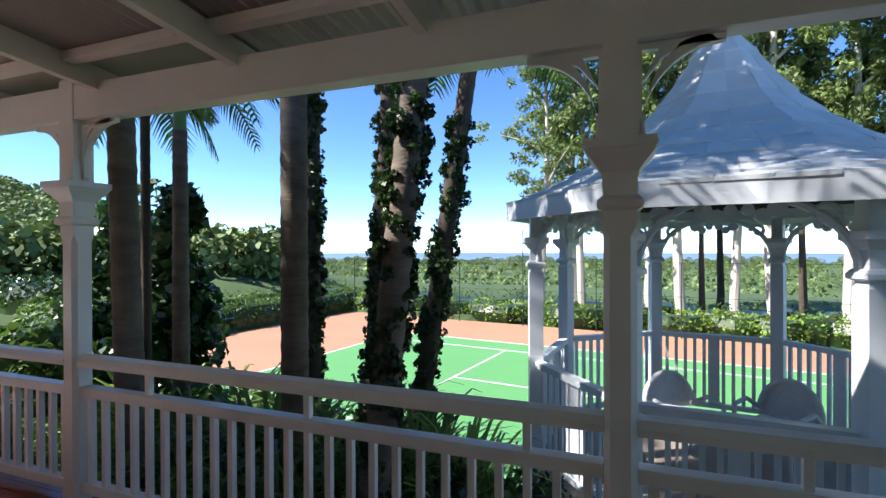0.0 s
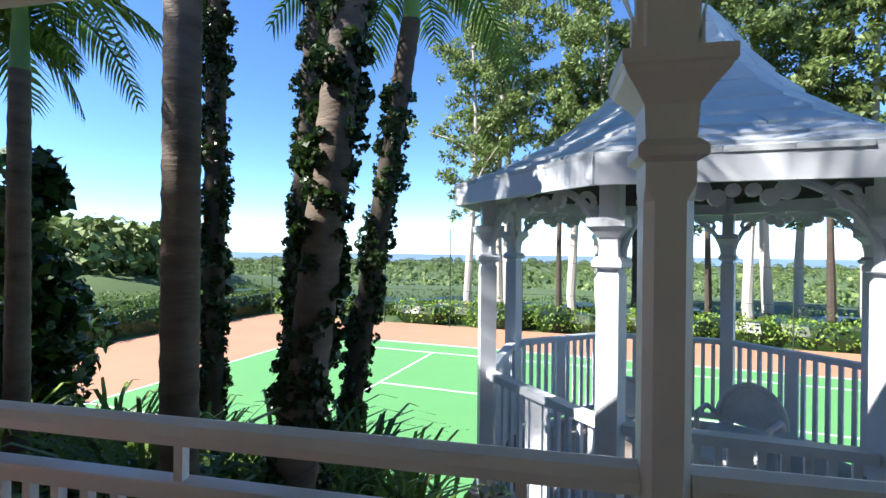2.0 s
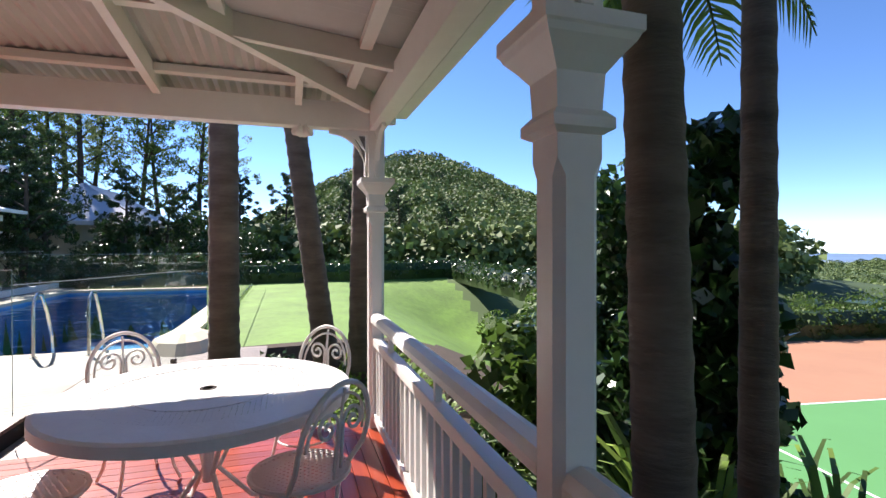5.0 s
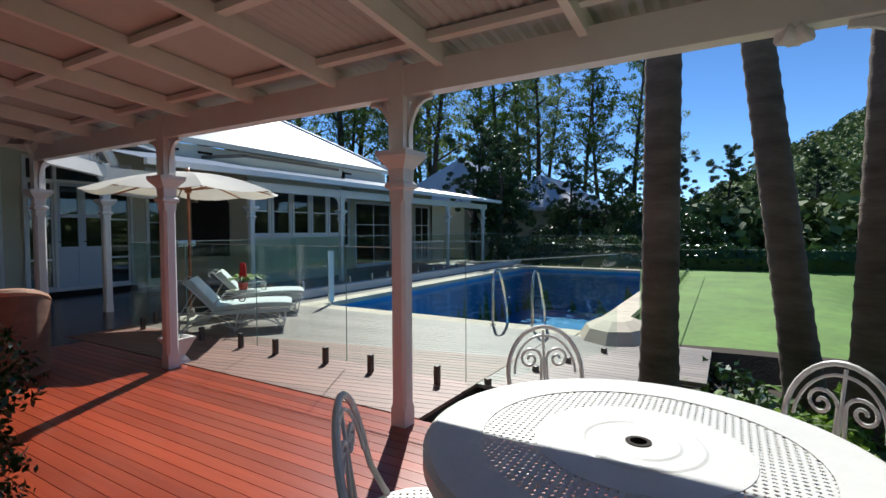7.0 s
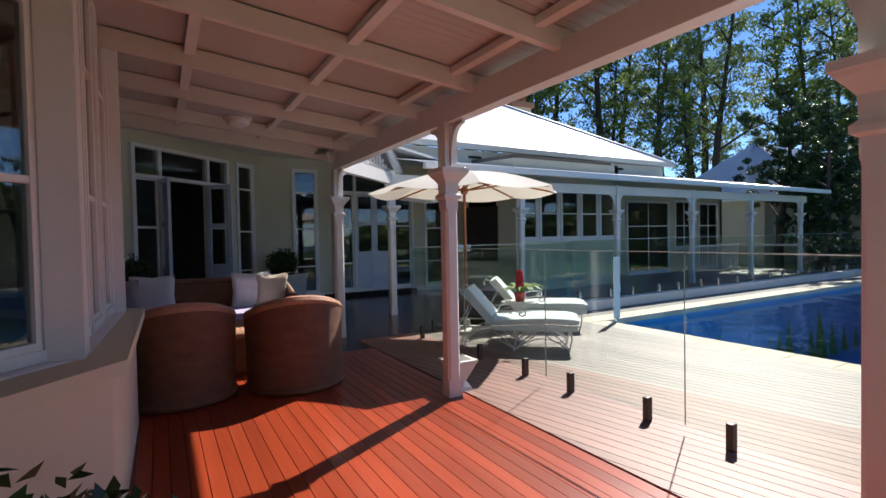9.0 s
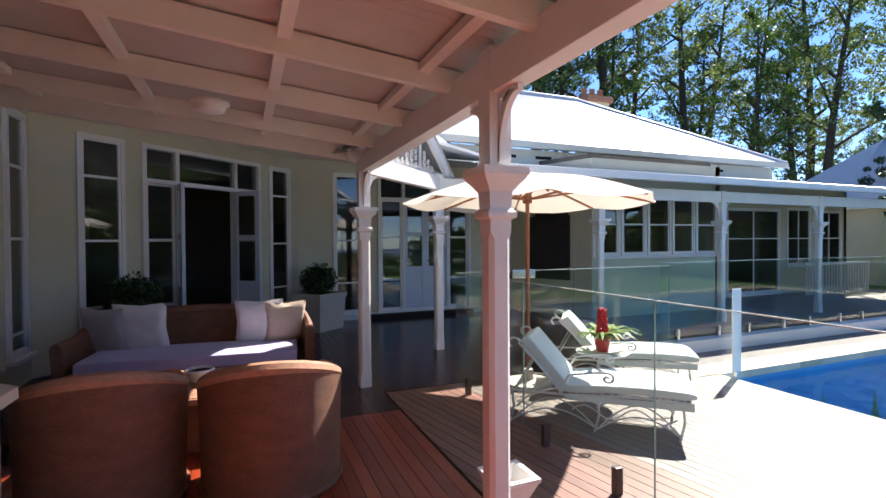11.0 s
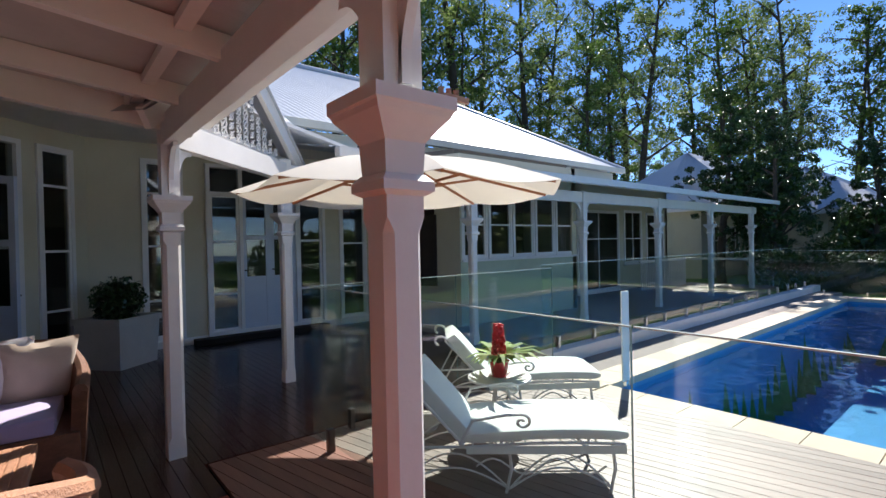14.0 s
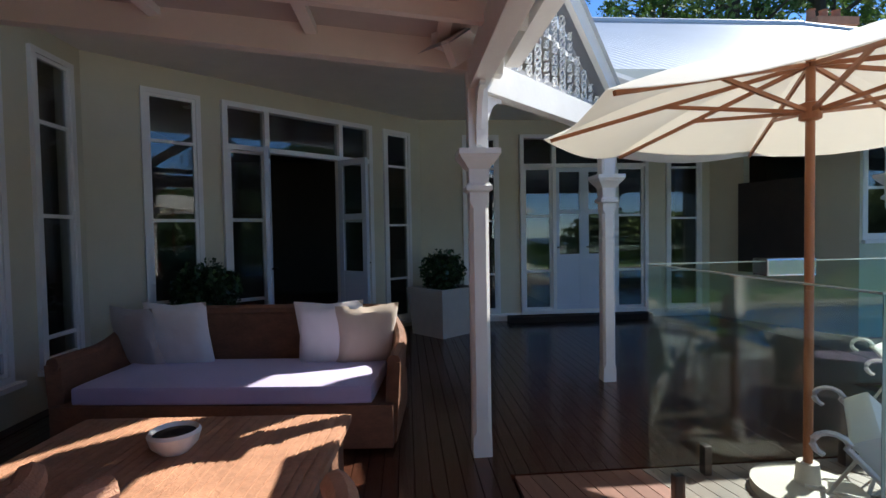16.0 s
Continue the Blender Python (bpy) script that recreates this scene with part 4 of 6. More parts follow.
for i in range(8):
    a, b = corner[i], corner[(i + 1) % 8]
    m, ln = along((a.x, a.y), (b.x, b.y))
    part("eave_beam", box(.03, -.04, 2.14, ln - .03, .04, 2.24), M_GPAINT, gaz, m=m)
    if i != 6:
        r = part("balustrade", beam((.06, 0, .86), (ln - .06, 0, .86), .08, .05), M_GPAINT, gaz, m=m)
        part("bottom_rail", beam((.06, 0, .1), (ln - .06, 0, .1), .05, .05), M_GPAINT, r)
        n = 11
        for k in range(n):
            x_ = .08 + (ln - .16) * (k + .5) / n
            wd = .055 if k == n // 2 else .017
            part("baluster", box(x_ - wd, -.012, .12, x_ + wd, .012, .84), M_GPAINT, r)
    for s, x0 in ((1, .05), (-1, ln - .05)):
        bm = bmesh.new()
        arc = [(x0 + s * .48 * (1 - math.cos(t)), 0, 2.14 - .42 * (1 - math.sin(t))) for t in [math.pi / 2 * k / 10 for k in range(11)]]
        tube(arc, .024, 6, bm)
        curl = [(x0 + s * (.13 + .075 * math.cos(t) * (1 - t / 9)), 0, 2.02 + .075 * math.sin(t) * (1 - t / 9)) for t in [.6 * k for k in range(11)]]
        tube(curl, .020, 6, bm)
        for q in range(3):
            lathe([(0, -.022), (.05 - .008 * q, -.016), (.05 - .008 * q, .016), (0, .022)], 9, bm,
                  Matrix.Translation((x0 + s * (.36 + .07 * q), 0, 2.07 - .035 * (q % 2))) @ Matrix.Rotation(math.pi / 2, 4, "X"))
        part("fretwork_bracket", bm, M_GPAINT, gaz, m=m)
# bell roof in shingle courses
prof = [(1.16, 2.22), (1.07, 2.27), (.96, 2.34), (.84, 2.43), (.71, 2.54), (.58, 2.68), (.45, 2.84), (.34, 3.02), (.25, 3.21), (.17, 3.40), (.08, 3.60)]
for i in range(8):
    a0, a1 = OCT[i], OCT[(i + 1) % 8]
    d0, d1 = Vector((math.cos(a0), math.sin(a0), 0)), Vector((math.cos(a1), math.sin(a1), 0))
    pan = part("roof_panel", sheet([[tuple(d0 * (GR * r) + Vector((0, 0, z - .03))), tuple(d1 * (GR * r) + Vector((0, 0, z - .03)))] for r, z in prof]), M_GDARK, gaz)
    for k, ((r0, z0), (r1, z1)) in enumerate(zip(prof, prof[1:])):
        w0, w1 = (d1 - d0).length * GR * r0, 0
        n = max(2, int(w0 / .26))
        rise = Vector((0, 0, 1))
        for j in range(n):
            f0, f1 = j / n + .0012, (j + 1) / n - .0012
            jit = random.uniform(-.012, .012)
            lo0, lo1 = d0.lerp(d1, f0) * (GR * r0 + jit), d0.lerp(d1, f1) * (GR * r0 + jit)
            up0, up1 = d0.lerp(d1, f0) * (GR * r1), d0.lerp(d1, f1) * (GR * r1)
            bm = bmesh.new()
            p = [lo0 + rise * (z0 - .004), lo1 + rise * (z0 - .004), up1 + rise * (z1 - .004), up0 + rise * (z1 - .004),
                 lo0 + rise * (z0 + .022), lo1 + rise * (z0 + .022), up1 + rise * (z1 + .006), up0 + rise * (z1 + .006)]
            v = [bm.verts.new(q) for q in p]
            for fc in ((3, 2, 1, 0), (4, 5, 6, 7), (0, 1, 5, 4), (1, 2, 6, 5), (2, 3, 7, 6), (3, 0, 4, 7)):
                bm.faces.new([v[q] for q in fc])
            part("shingle", bm, M_SHINGLE, pan)
    e0, e1 = d0 * GR * 1.15, d1 * GR * 1.15
    part("fascia", beam((e0.x, e0.y, 2.155), (e1.x, e1.y, 2.155), .03, .135), M_GPAINT, gaz)
part("finial", lathe([(0, 3.55), (.09, 3.57), (.05, 3.66), (.03, 3.7), (0, 3.72)], 12), M_GPAINT, gaz)

# ---- leaves ----
rng = np.random.default_rng(7)


def leaf_mesh(name, centres, radii, count, size, material, squash=1.0, up=0.35, aspect=0.5, shell=0.5):
    """Many small folded leaves spread through clumps."""
    c = np.array(centres, float)
    r = np.array(radii, float)
    pick = rng.choice(len(c), count, p=r ** 2 / (r ** 2).sum())
    d = rng.normal(size=(count, 3))
    d /= np.linalg.norm(d, axis=1)[:, None]
    rad = rng.uniform(shell, 1, count) ** 0.7
    off = d * (r[pick] * rad)[:, None]
    off[:, 2] *= squash
    p = c[pick] + off
    ax = rng.normal(size=(count, 3))
    ax[:, 2] -= .3
    ax /= np.linalg.norm(ax, axis=1)[:, None]
    nm = d * .6 + rng.normal(size=(count, 3)) * .6 + np.array([0, 0, up])
    sd = np.cross(ax, nm)
    sd /= np.linalg.norm(sd, axis=1)[:, None] + 1e-6
    sz = np.asarray(size, float)
    s = ((sz[pick] if sz.ndim else sz) * rng.uniform(.6, 1.35, count))[:, None]
    fold = np.cross(sd, ax) * s * .14
    v = np.stack([p - ax * s * .5, p + sd * s * aspect * .5 + fold, p + ax * s * .5, p - sd * s * aspect * .5 + fold], 1).reshape(-1, 3)
    me = bpy.data.meshes.new(name)
    me.vertices.add(count * 4)
    me.vertices.foreach_set("co", v.ravel())
    me.loops.add(count * 4)
    me.loops.foreach_set("vertex_index", np.arange(count * 4, dtype=np.int32))
    me.polygons.add(count)
    me.polygons.foreach_set("loop_start", np.arange(0, count * 4, 4, dtype=np.int32))
    me.update(calc_edges=True)
    me.materials.append(material)
    return me


def leaf_part(name, parent, *args, **kw):
    ob = new(name, leaf_mesh(name, *args, **kw))
    ob.parent = parent
    return ob


M_LEAF = leaf_mat("green_leaves", (0.045, 0.10, 0.018), (0.13, 0.22, 0.04))
M_LEAFD = leaf_mat("dark_glossy_leaves", (0.012, 0.038, 0.010), (0.06, 0.13, 0.03), .2, .3)
M_LEAFB = leaf_mat("bright_leaves", (0.15, 0.28, 0.035), (0.30, 0.44, 0.07))
M_EUC = leaf_mat("gum_leaves", (0.10, 0.165, 0.05), (0.27, 0.35, 0.11), .4)
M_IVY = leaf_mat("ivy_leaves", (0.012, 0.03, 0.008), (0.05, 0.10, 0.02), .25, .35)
M_FROND = leaf_mat("palm_fronds", (0.06, 0.14, 0.02), (0.19, 0.32, 0.06), .5)
M_PALM = mat("ringed_palm_bark", (0.085, 0.062, 0.045), .85, grain=.5, scale=2.5, bump=.8, bscale=14, stretch=(1, 1, 4), rgb2=(.20, .155, .115))
M_BARKD = mat("dark_trunk_bark", (0.06, 0.045, 0.032), .9, grain=.35, scale=4, bump=.6, bscale=10, stretch=(1, 1, 3))
M_GUM = mat("pale_gum_bark", (0.50, 0.44, 0.37), .75, grain=.3, scale=1.2, bump=.3, bscale=6, rgb2=(.62, .56, .48), stretch=(2, 2, .5))
M_SHAFT = mat("green_crownshaft", (0.10, 0.20, 0.05), .4, grain=.2, scale=3)


def frond(length, droop, bm, m, leaflets=26, wl=.42, wide=.016):
    """One feather frond: a curved rib with drooping leaflets on both sides."""
    rib = []
    for i in range(12):
        t = i / 11
        rib.append(Vector((length * t * (1 - .18 * t), 0, length * (.55 * t - droop * t * t))))
    tube([m @ p for p in rib], .012, 5, bm, radii=[.022 * (1 - .85 * i / 11) for i in range(12)])
    for k in range(leaflets):
        t = .14 + .84 * k / leaflets
        i = min(10, int(t * 11))
        p = rib[i].lerp(rib[i + 1], t * 11 - i)
        dirv = (rib[i + 1] - rib[i]).normalized()
        ll = wl * math.sin(math.pi * (.12 + .86 * t)) ** .6
        for s in (-1, 1):
            out = (dirv * .55 + Vector((0, s, 0)) * .85 + Vector((0, 0, random.uniform(-.35, .05)))).normalized()
            q = p + out * ll * .5
            e = p + out * ll + Vector((0, 0, -.32 * ll))
            wv = dirv * wide
            v = [bm.verts.new(m @ z) for z in (p - wv, q - wv * 1.3, e, q + wv * 1.3, p + wv)]
            bm.faces.new((v[0], v[1], v[3], v[4]))
            bm.faces.new((v[1], v[2], v[3]))


def palm(x, y, z0, top, r0, r1, lean=(0, 0), ivy=0, fronds=9, flen=1.7, label="tall ringed palm beside the verandah", bark=None, ivy_to=None, shaft=.5, droop=.75, leaflets=26, wl=.42, wide=.016):
    t = thing("palm_tree", label, "palm", "palms", m=Matrix.Translation((x, y, z0)))
    h = top - z0
    pts, rad = [], []
    n = int(h / .05)
    for i in range(n + 1):
        f = i / n
        pts.append((lean[0] * f, lean[1] * f, h * f))
        rad.append((r0 + (r1 - r0) * f) * (1.22 - .22 * min(1, f * 7)) * (1.0, 1.0, 1.055)[i % 3])
    part("trunk", tube(pts, r0, 14, radii=rad), bark or M_PALM, t, smooth=True)
    part("crownshaft", tube([(lean[0], lean[1], h), (lean[0], lean[1], h + shaft)], r1, 12, radii=[r1 * .98, r1 * .6]), M_SHAFT, t, smooth=True)
    for k in range(fronds):
        a = 2 * math.pi * k / fronds + random.uniform(-.25, .25)
        bm = bmesh.new()
        frond(flen * random.uniform(.85, 1.1), droop + random.uniform(-.15, .2), bm,
              Matrix.Translation((lean[0], lean[1], h + shaft * .8)) @ Matrix.Rotation(a, 4, "Z") @ Matrix.Rotation(random.uniform(-.35, .1), 4, "Y"), leaflets, wl, wide)
        part("frond", bm, M_FROND, t)
    if ivy:
        zt = (ivy_to or top) - z0
        cs, rs = [], []
        for k in range(int(zt / .016)):
            f = k * .016 / h
            a = random.uniform(0, 6.28)
            rr_ = r0 * random.uniform(.8, 1.25)
            cs.append((lean[0] * f + rr_ * math.cos(a), lean[1] * f + rr_ * math.sin(a), k * .016))
            rs.append(r0 * random.uniform(.3, .6) * (1.7 if random.random() < .06 else 1))
        leaf_part("ivy", t, cs, rs, int(ivy * 3.2 * zt), .042, M_IVY, aspect=.85)
    return t


palm(-2.26, .97, -1.1, 5.6, .10, .09, label="tall grey ringed palm trunk beyond the railing", fronds=18, flen=2.8, leaflets=32, wl=.58, wide=.025)
palm(-3.2, 2.5, -1.7, 5.6, .095, .08, ivy=760, label="slim dark trunk covered in ivy", bark=M_BARKD, fronds=11, flen=2.4, leaflets=28, wl=.45, wide=.018)
palm(-2.39, 2.17, -1.6, 4.4, .095, .085, (.38, .05), ivy=680, label="dark leaning trunk wrapped in ivy", bark=M_BARKD, fronds=7)
palm(-1.52, .55, -1.2, 5.4, .102, .088, (.36, .8), ivy=900, label="thick leaning trunk with climbing ivy", ivy_to=4.6, fronds=18, flen=2.8, leaflets=32, wl=.58, wide=.025)
palm(-2.25, 2.74, -1.7, 3.45, .105, .085, (.78, .05), ivy=760, label="leaning ivy-clad palm with green crownshaft", bark=M_BARKD, fronds=8, ivy_to=2.9)
palm(-3.24, .47, -1.0, 5.2, .10, .08, (-.27, .02), label="ringed palm trunk with pale bands close to the railing")
palm(-3.44, 1.02, -1.2, 2.5, .075, .055, (.0, .0), label="slender young palm with drooping fronds", fronds=9, flen=.95, shaft=.5, droop=.98, wl=.26, leaflets=30, wide=.010)
palm(-4.11, 1.23, -1.2, 2.75, .045, .04, label="thin black-stemmed palm with light green fronds", bark=M_BARKD, fronds=9, flen=.85, shaft=.2, droop=.95, wl=.3, leaflets=26, wide=.011)
palm(-7.6, -1.3, -.5, 6.5, .15, .13, (.0, 0), label="mottled palm trunk in the pool garden")
palm(-8.4, -.14, -.5, 6.5, .15, .12, (-.1, -.9), label="leaning grey palm trunk beside the lawn")
palm(-7.9, .12, -.5, 6.3, .12, .10, (.45, .1), label="palm with pale ring scars by the corner post")


def shrub(name, x, y, z, blobs, n, size, material, label, category="shrub", up=.35, aspect=.5, stem=True, group=""):
    t = thing(name, label, category, group, m=Matrix.Translation((x, y, z)))
    if stem:
        bm = bmesh.new()
        for cx, cy, cz, r in blobs[:5]:
            tube([(0, 0, 0), (cx * .5, cy * .5, cz * .5), (cx, cy, cz)], .02, 5, bm, radii=[.035, .022, .01])
        part("stem", bm, M_BARKD, t)
    leaf_part("foliage", t, [b[:3] for b in blobs], [b[3] for b in blobs], n, size, material, up=up, aspect=aspect)
    return t


# the dark climber mass behind the young palms
bl = [(random.uniform(-.6, .6) * (1 - k / 40), random.uniform(-.5, .5) * (1 - k / 40), k * .105 + .2, random.uniform(.28, .5) * (1.1 - k / 46)) for k in range(32)]
shrub("climber_mass", -4.55, 1.9, -1.4, bl, 7000, .13, M_LEAFD, "dense dark glossy climber over a dead trunk", aspect=.7)
bl = [(random.uniform(-.8, .8) * (1 - k / 60), random.uniform(-.7, .7) * (1 - k / 60), k * .1 + .2, random.uniform(.35, .6) * (1.1 - k / 60)) for k in range(36)]
shrub("climber_mass", -6.5, 2.75, -1.5, bl, 8000, .13, M_LEAFD, "tall dark camellia beside the verandah corner", aspect=.65)
shrub("climber_mass", -5.3, 1.1, -1.0, [(random.uniform(-.4, .4), random.uniform(-.4, .4), random.uniform(.2, 1.7), .32) for k in range(12)], 1800, .13, M_LEAF, "bright green broad-leaved bush at the corner", aspect=.7)
shrub("broadleaf_tree", -6.9, 3.6, -1.2, [(random.uniform(-.9, .9), random.uniform(-.7, .7), random.uniform(.4, 1.9), .45) for k in range(14)], 2600, .15, M_LEAFD, "dark garden shrub below the lawn", aspect=.6)


def strap_plant(x, y, z, n, ln, material, label, width=.03, name="strap_leaf_plant"):
    t = thing(name, label, "plant", "garden plants", m=Matrix.Translation((x, y, z)))
    bm = bmesh.new()
    for k in range(n):
        a = random.uniform(0, 6.28)
        l = ln * random.uniform(.6, 1.1)
        rch = random.uniform(.25, .75)
        pts = [Vector((math.cos(a) * rch * l * t_, math.sin(a) * rch * l * t_, l * (1.05 * t_ - (.5 + .35 * rch) * t_ * t_))) for t_ in (0, .3, .55, .8, 1)]
        sd = Vector((-math.sin(a), math.cos(a), 0))
        w = [width * q for q in (.7, 1, 1, .7, .08)]
        L = [bm.verts.new(p + sd * q * .5) for p, q in zip(pts, w)]
        R = [bm.verts.new(p - sd * q * .5 + Vector((0, 0, .004))) for p, q in zip(pts, w)]
        for i in range(4):
            bm.faces.new((L[i], L[i + 1], R[i + 1], R[i]))
    part("leaves", bm, material, t)
    return t


for k in range(64):
    x, y = random.uniform(-5.6, -.9), random.uniform(.45, 2.4)
    strap_plant(x, y, ground_z(x, y) - .03, 30, random.uniform(.8, 1.35), random.choice((M_LEAFB, M_LEAFB, M_FROND, M_LEAF)), "clump of arching strap leaves below the railing")
for k in range(30):
    x, y = random.uniform(-4.4, -1.2), random.uniform(.9, 2.5)
    strap_plant(x, y, ground_z(x, y) - .03, 30, random.uniform(1.5, 2.1), random.choice((M_LEAFB, M_FROND, M_LEAF)), "tall clump of arching strap leaves among the palm trunks", .035)
for k in range(26):
    x, y = random.uniform(-4.8, -1.6), random.uniform(2.3, 4.3)
    strap_plant(x, y, ground_z(x, y) - .03, 26, random.uniform(.7, 1.0), random.choice((M_LEAF, M_FROND)), "clump of arching strap leaves by the court")
for k in range(16):
    x, y = random.uniform(-5.8, -.5), random.uniform(.35, 1.6)
    shrub("low_bush", x, y, ground_z(x, y), [(random.uniform(-.2, .2), random.uniform(-.2, .2), random.uniform(.1, .5), .2) for _ in range(6)], 420, .08, random.choice((M_LEAFD, M_LEAF)), "low leafy bush in the garden bed", group="garden bushes")
for k in range(30):
    x, y = random.uniform(-8.9, -6.3), random.uniform(-.85, .9)
    strap_plant(x, y, ground_z(x, y) - .03, 30, random.uniform(.55, .95), random.choice((M_LEAF, M_LEAFB, M_FROND)), "arching fern fronds around the palm trunks", .05)
for k in range(16):
    x, y = random.uniform(-8.9, -6.4), random.uniform(-.85, .8)
    shrub("low_bush", x, y, ground_z(x, y), [(random.uniform(-.25, .25), random.uniform(-.25, .25), random.uniform(.05, .3), .2) for _ in range(6)], 420, .09, random.choice((M_LEAFD, M_LEAFB)), "low variegated bush near the palms", group="garden bushes")
for k in range(14):
    x, y = random.uniform(-7.85, -6.2), random.uniform(-1.3, -.6)
    strap_plant(x, y, ground_z(x, y) - .03, 30, random.uniform(.9, 1.3), random.choice((M_LEAF, M_LEAFB, M_LEAFD)), "arching fern fronds around the palm trunks", .055)
M_RED = leaf_mat("red_leaves", (0.45, 0.03, 0.015), (0.75, 0.16, 0.03), .35)
for x, y, z in ((-6.75, 1.0, -.15), (-6.5, 1.25, -.25), (-.9, .75, -.6), (-.55, .95, -.6), (-1.5, .6, -.7)):
    strap_plant(x, y, z, 22, .5, M_RED, "red-leaved cordyline in the garden", .07, "cordyline")


def hedge(name, a, b, z0, h, w, n, material, label, wav=.12):
    m, ln = along(a, b)
    k = max(6, int(ln / .8))
    cs = [tuple(m @ Vector((ln * i / k, random.uniform(-wav, wav) * w, h * .5))) for i in range(k + 1)]
    zs = [ground_z(c[0], c[1]) if z0 is None else z0 for c in cs]
    t = thing(name, label, "hedge")
    sd = m.to_3x3() @ Vector((0, 1, 0))
    prof = ((-.42, 0), (-.44, .5), (-.28, .82), (.28, .82), (.44, .5), (.42, 0))
    # dark inner sheet stands in for the shaded depth between the leaves
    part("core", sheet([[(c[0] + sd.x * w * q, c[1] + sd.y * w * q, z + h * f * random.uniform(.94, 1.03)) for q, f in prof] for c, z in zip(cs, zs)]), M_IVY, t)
    leaf_part("foliage", t, [(c[0], c[1], z + h * .5 * random.uniform(.8, 1.15)) for c, z in zip(cs, zs)], [max(w, h) * .55] * len(cs), n, .16, material, squash=h / max(w, h) * 1.0, shell=.8)
    return t


hedge("lawn_hedge", (-24, -3.5), (-25.5, 7.5), -.2, 1.0, 1.2, 5000, M_LEAFD, "clipped dark hedge at the edge of the lawn")
hedge("lawn_hedge", (-23.6, -9.6), (-24, -3.5), -.3, 1.3, 1.4, 5000, M_LEAFD, "dark hedge behind the end of the pool")
hedge("lawn_hedge", (-25.5, 7.5), (-13.5, 6.6), -.3, 1.0, 1.1, 5000, M_LEAFD, "clipped dark hedge beside the court")
hedge("lawn_hedge", (-13.5, 6.0), (-9.0, 3.0), -.6, .9, 1.1, 3000, M_LEAF, "rounded hedge below the lawn")
e = [tuple((CM @ Vector((*q, 0)))[:2]) for q in ((-7.6, -1), (-7.4, 16.6), (34, 16.6))]
hedge("court_hedge", e[0], e[1], -2.4, 1.4, 1.5, 9000, M_LEAF, "shaggy green hedge behind the court baseline")
hedge("court_hedge", e[1], e[2], -2.4, 1.15, 1.7, 16000, M_LEAFB, "low sunlit hedge along the far side of the court", .3)
e2 = [tuple((CM @ Vector((*q, 0)))[:2]) for q in ((-9, 19), (36, 19))]
hedge("scrub_bank", e2[0], e2[1], -3.2, 2.2, 3.2, 12000, M_LEAF, "mixed scrub bank beyond the court fence", .5)
e2 = [tuple((CM @ Vector((*q, 0)))[:2]) for q in ((-12, 0), (-10, 19))]
hedge("scrub_bank", e2[0], e2[1], -3.0, 2.2, 2.4, 7000, M_LEAF, "mixed scrub bank beside the court", .5)


# ---- trees ----
def gum(h, spread, n, seed, trunk_r=.16, bark=None, leaf=None, base=.45, size=.2, label="", clear=.3):
    random.seed(seed)
    t = thing("gum_tree", label, "tree", "gum trees")
    bm = bmesh.new()
    top = Vector((random.uniform(-.06, .06) * h, random.uniform(-.06, .06) * h, h * .93))
    trunk = [Vector((0, 0, 0)).lerp(top, f) + Vector((math.sin(f * 5 + seed) * .012 * h, math.cos(f * 4 + seed) * .012 * h, 0)) * (f > 0) for f in [i / 9 for i in range(10)]]
    tube(trunk, trunk_r, 9, bm, radii=[trunk_r * (1.15 - 1.02 * i / 9) for i in range(10)])
    blobs = []
    for k in range(13):
        f = base + (1 - base) * (k + .5) / 13
        i = min(8, int(f * 9))
        p = trunk[i].lerp(trunk[i + 1], f * 9 - i)
        a = k * 2.4 + random.uniform(-.5, .5)
        ln = spread * h * (1.15 - f * .75) * random.uniform(.6, 1.15)
        e_ = p + Vector((math.cos(a) * ln, math.sin(a) * ln, ln * random.uniform(.35, .9)))
        md = p.lerp(e_, .5) + Vector((0, 0, .06 * ln))
        tube([p, md, e_], .03, 5, bm, radii=[trunk_r * .36, trunk_r * .2, trunk_r * .07])
        for _ in range(10):
            f_ = random.uniform(.25, 1.1)
            blobs.append((*(p.lerp(e_, f_) + Vector((random.gauss(0, .3), random.gauss(0, .3), random.gauss(.05, .28))) * ln), h * random.uniform(.012, .036)))
        blobs.append((*md, h * .022))
    part("trunk", bm, bark or M_GUM, t, smooth=True)
    leaf_part("crown", t, [b[:3] for b in blobs], [b[3] for b in blobs], n, size, leaf or M_EUC, squash=.75, up=.1, aspect=.45, shell=.2)
    return t


def place(protos, spots, lab):
    for k, (x, y, z, s) in enumerate(spots):
        ob = copy_thing(protos[k % len(protos)], Matrix.Translation((x, y, z)) @ Matrix.Rotation(k * 2.1, 4, "Z") @ Matrix.Scale(s, 4))
        tagged(ob, lab)


P1 = [gum(15, .2, 9000, 11, .17, label="slender pale-barked gum tree in the woods", base=.32, size=.2), gum(17, .18, 9000, 12, .19, label="slender pale-barked gum tree in the woods", base=.36, size=.2), gum(13, .2, 5200, 13, .14, bark=M_BARKD, label="dark-stemmed gum tree in the woods", base=.45, size=.26)]
P2 = [gum(16, .2, 5200, 21, .2, bark=M_BARKD, leaf=M_LEAF, label="tall dark gum behind the house", base=.3, size=.2), gum(18, .18, 5200, 22, .24, bark=M_BARKD, leaf=M_EUC, label="tall gum behind the house", base=.35, size=.2), gum(10, .3, 20000, 23, .2, bark=M_BARKD, leaf=M_LEAFD, label="spreading leafy garden tree by the woods", base=.2, size=.13)]
random.seed(5)
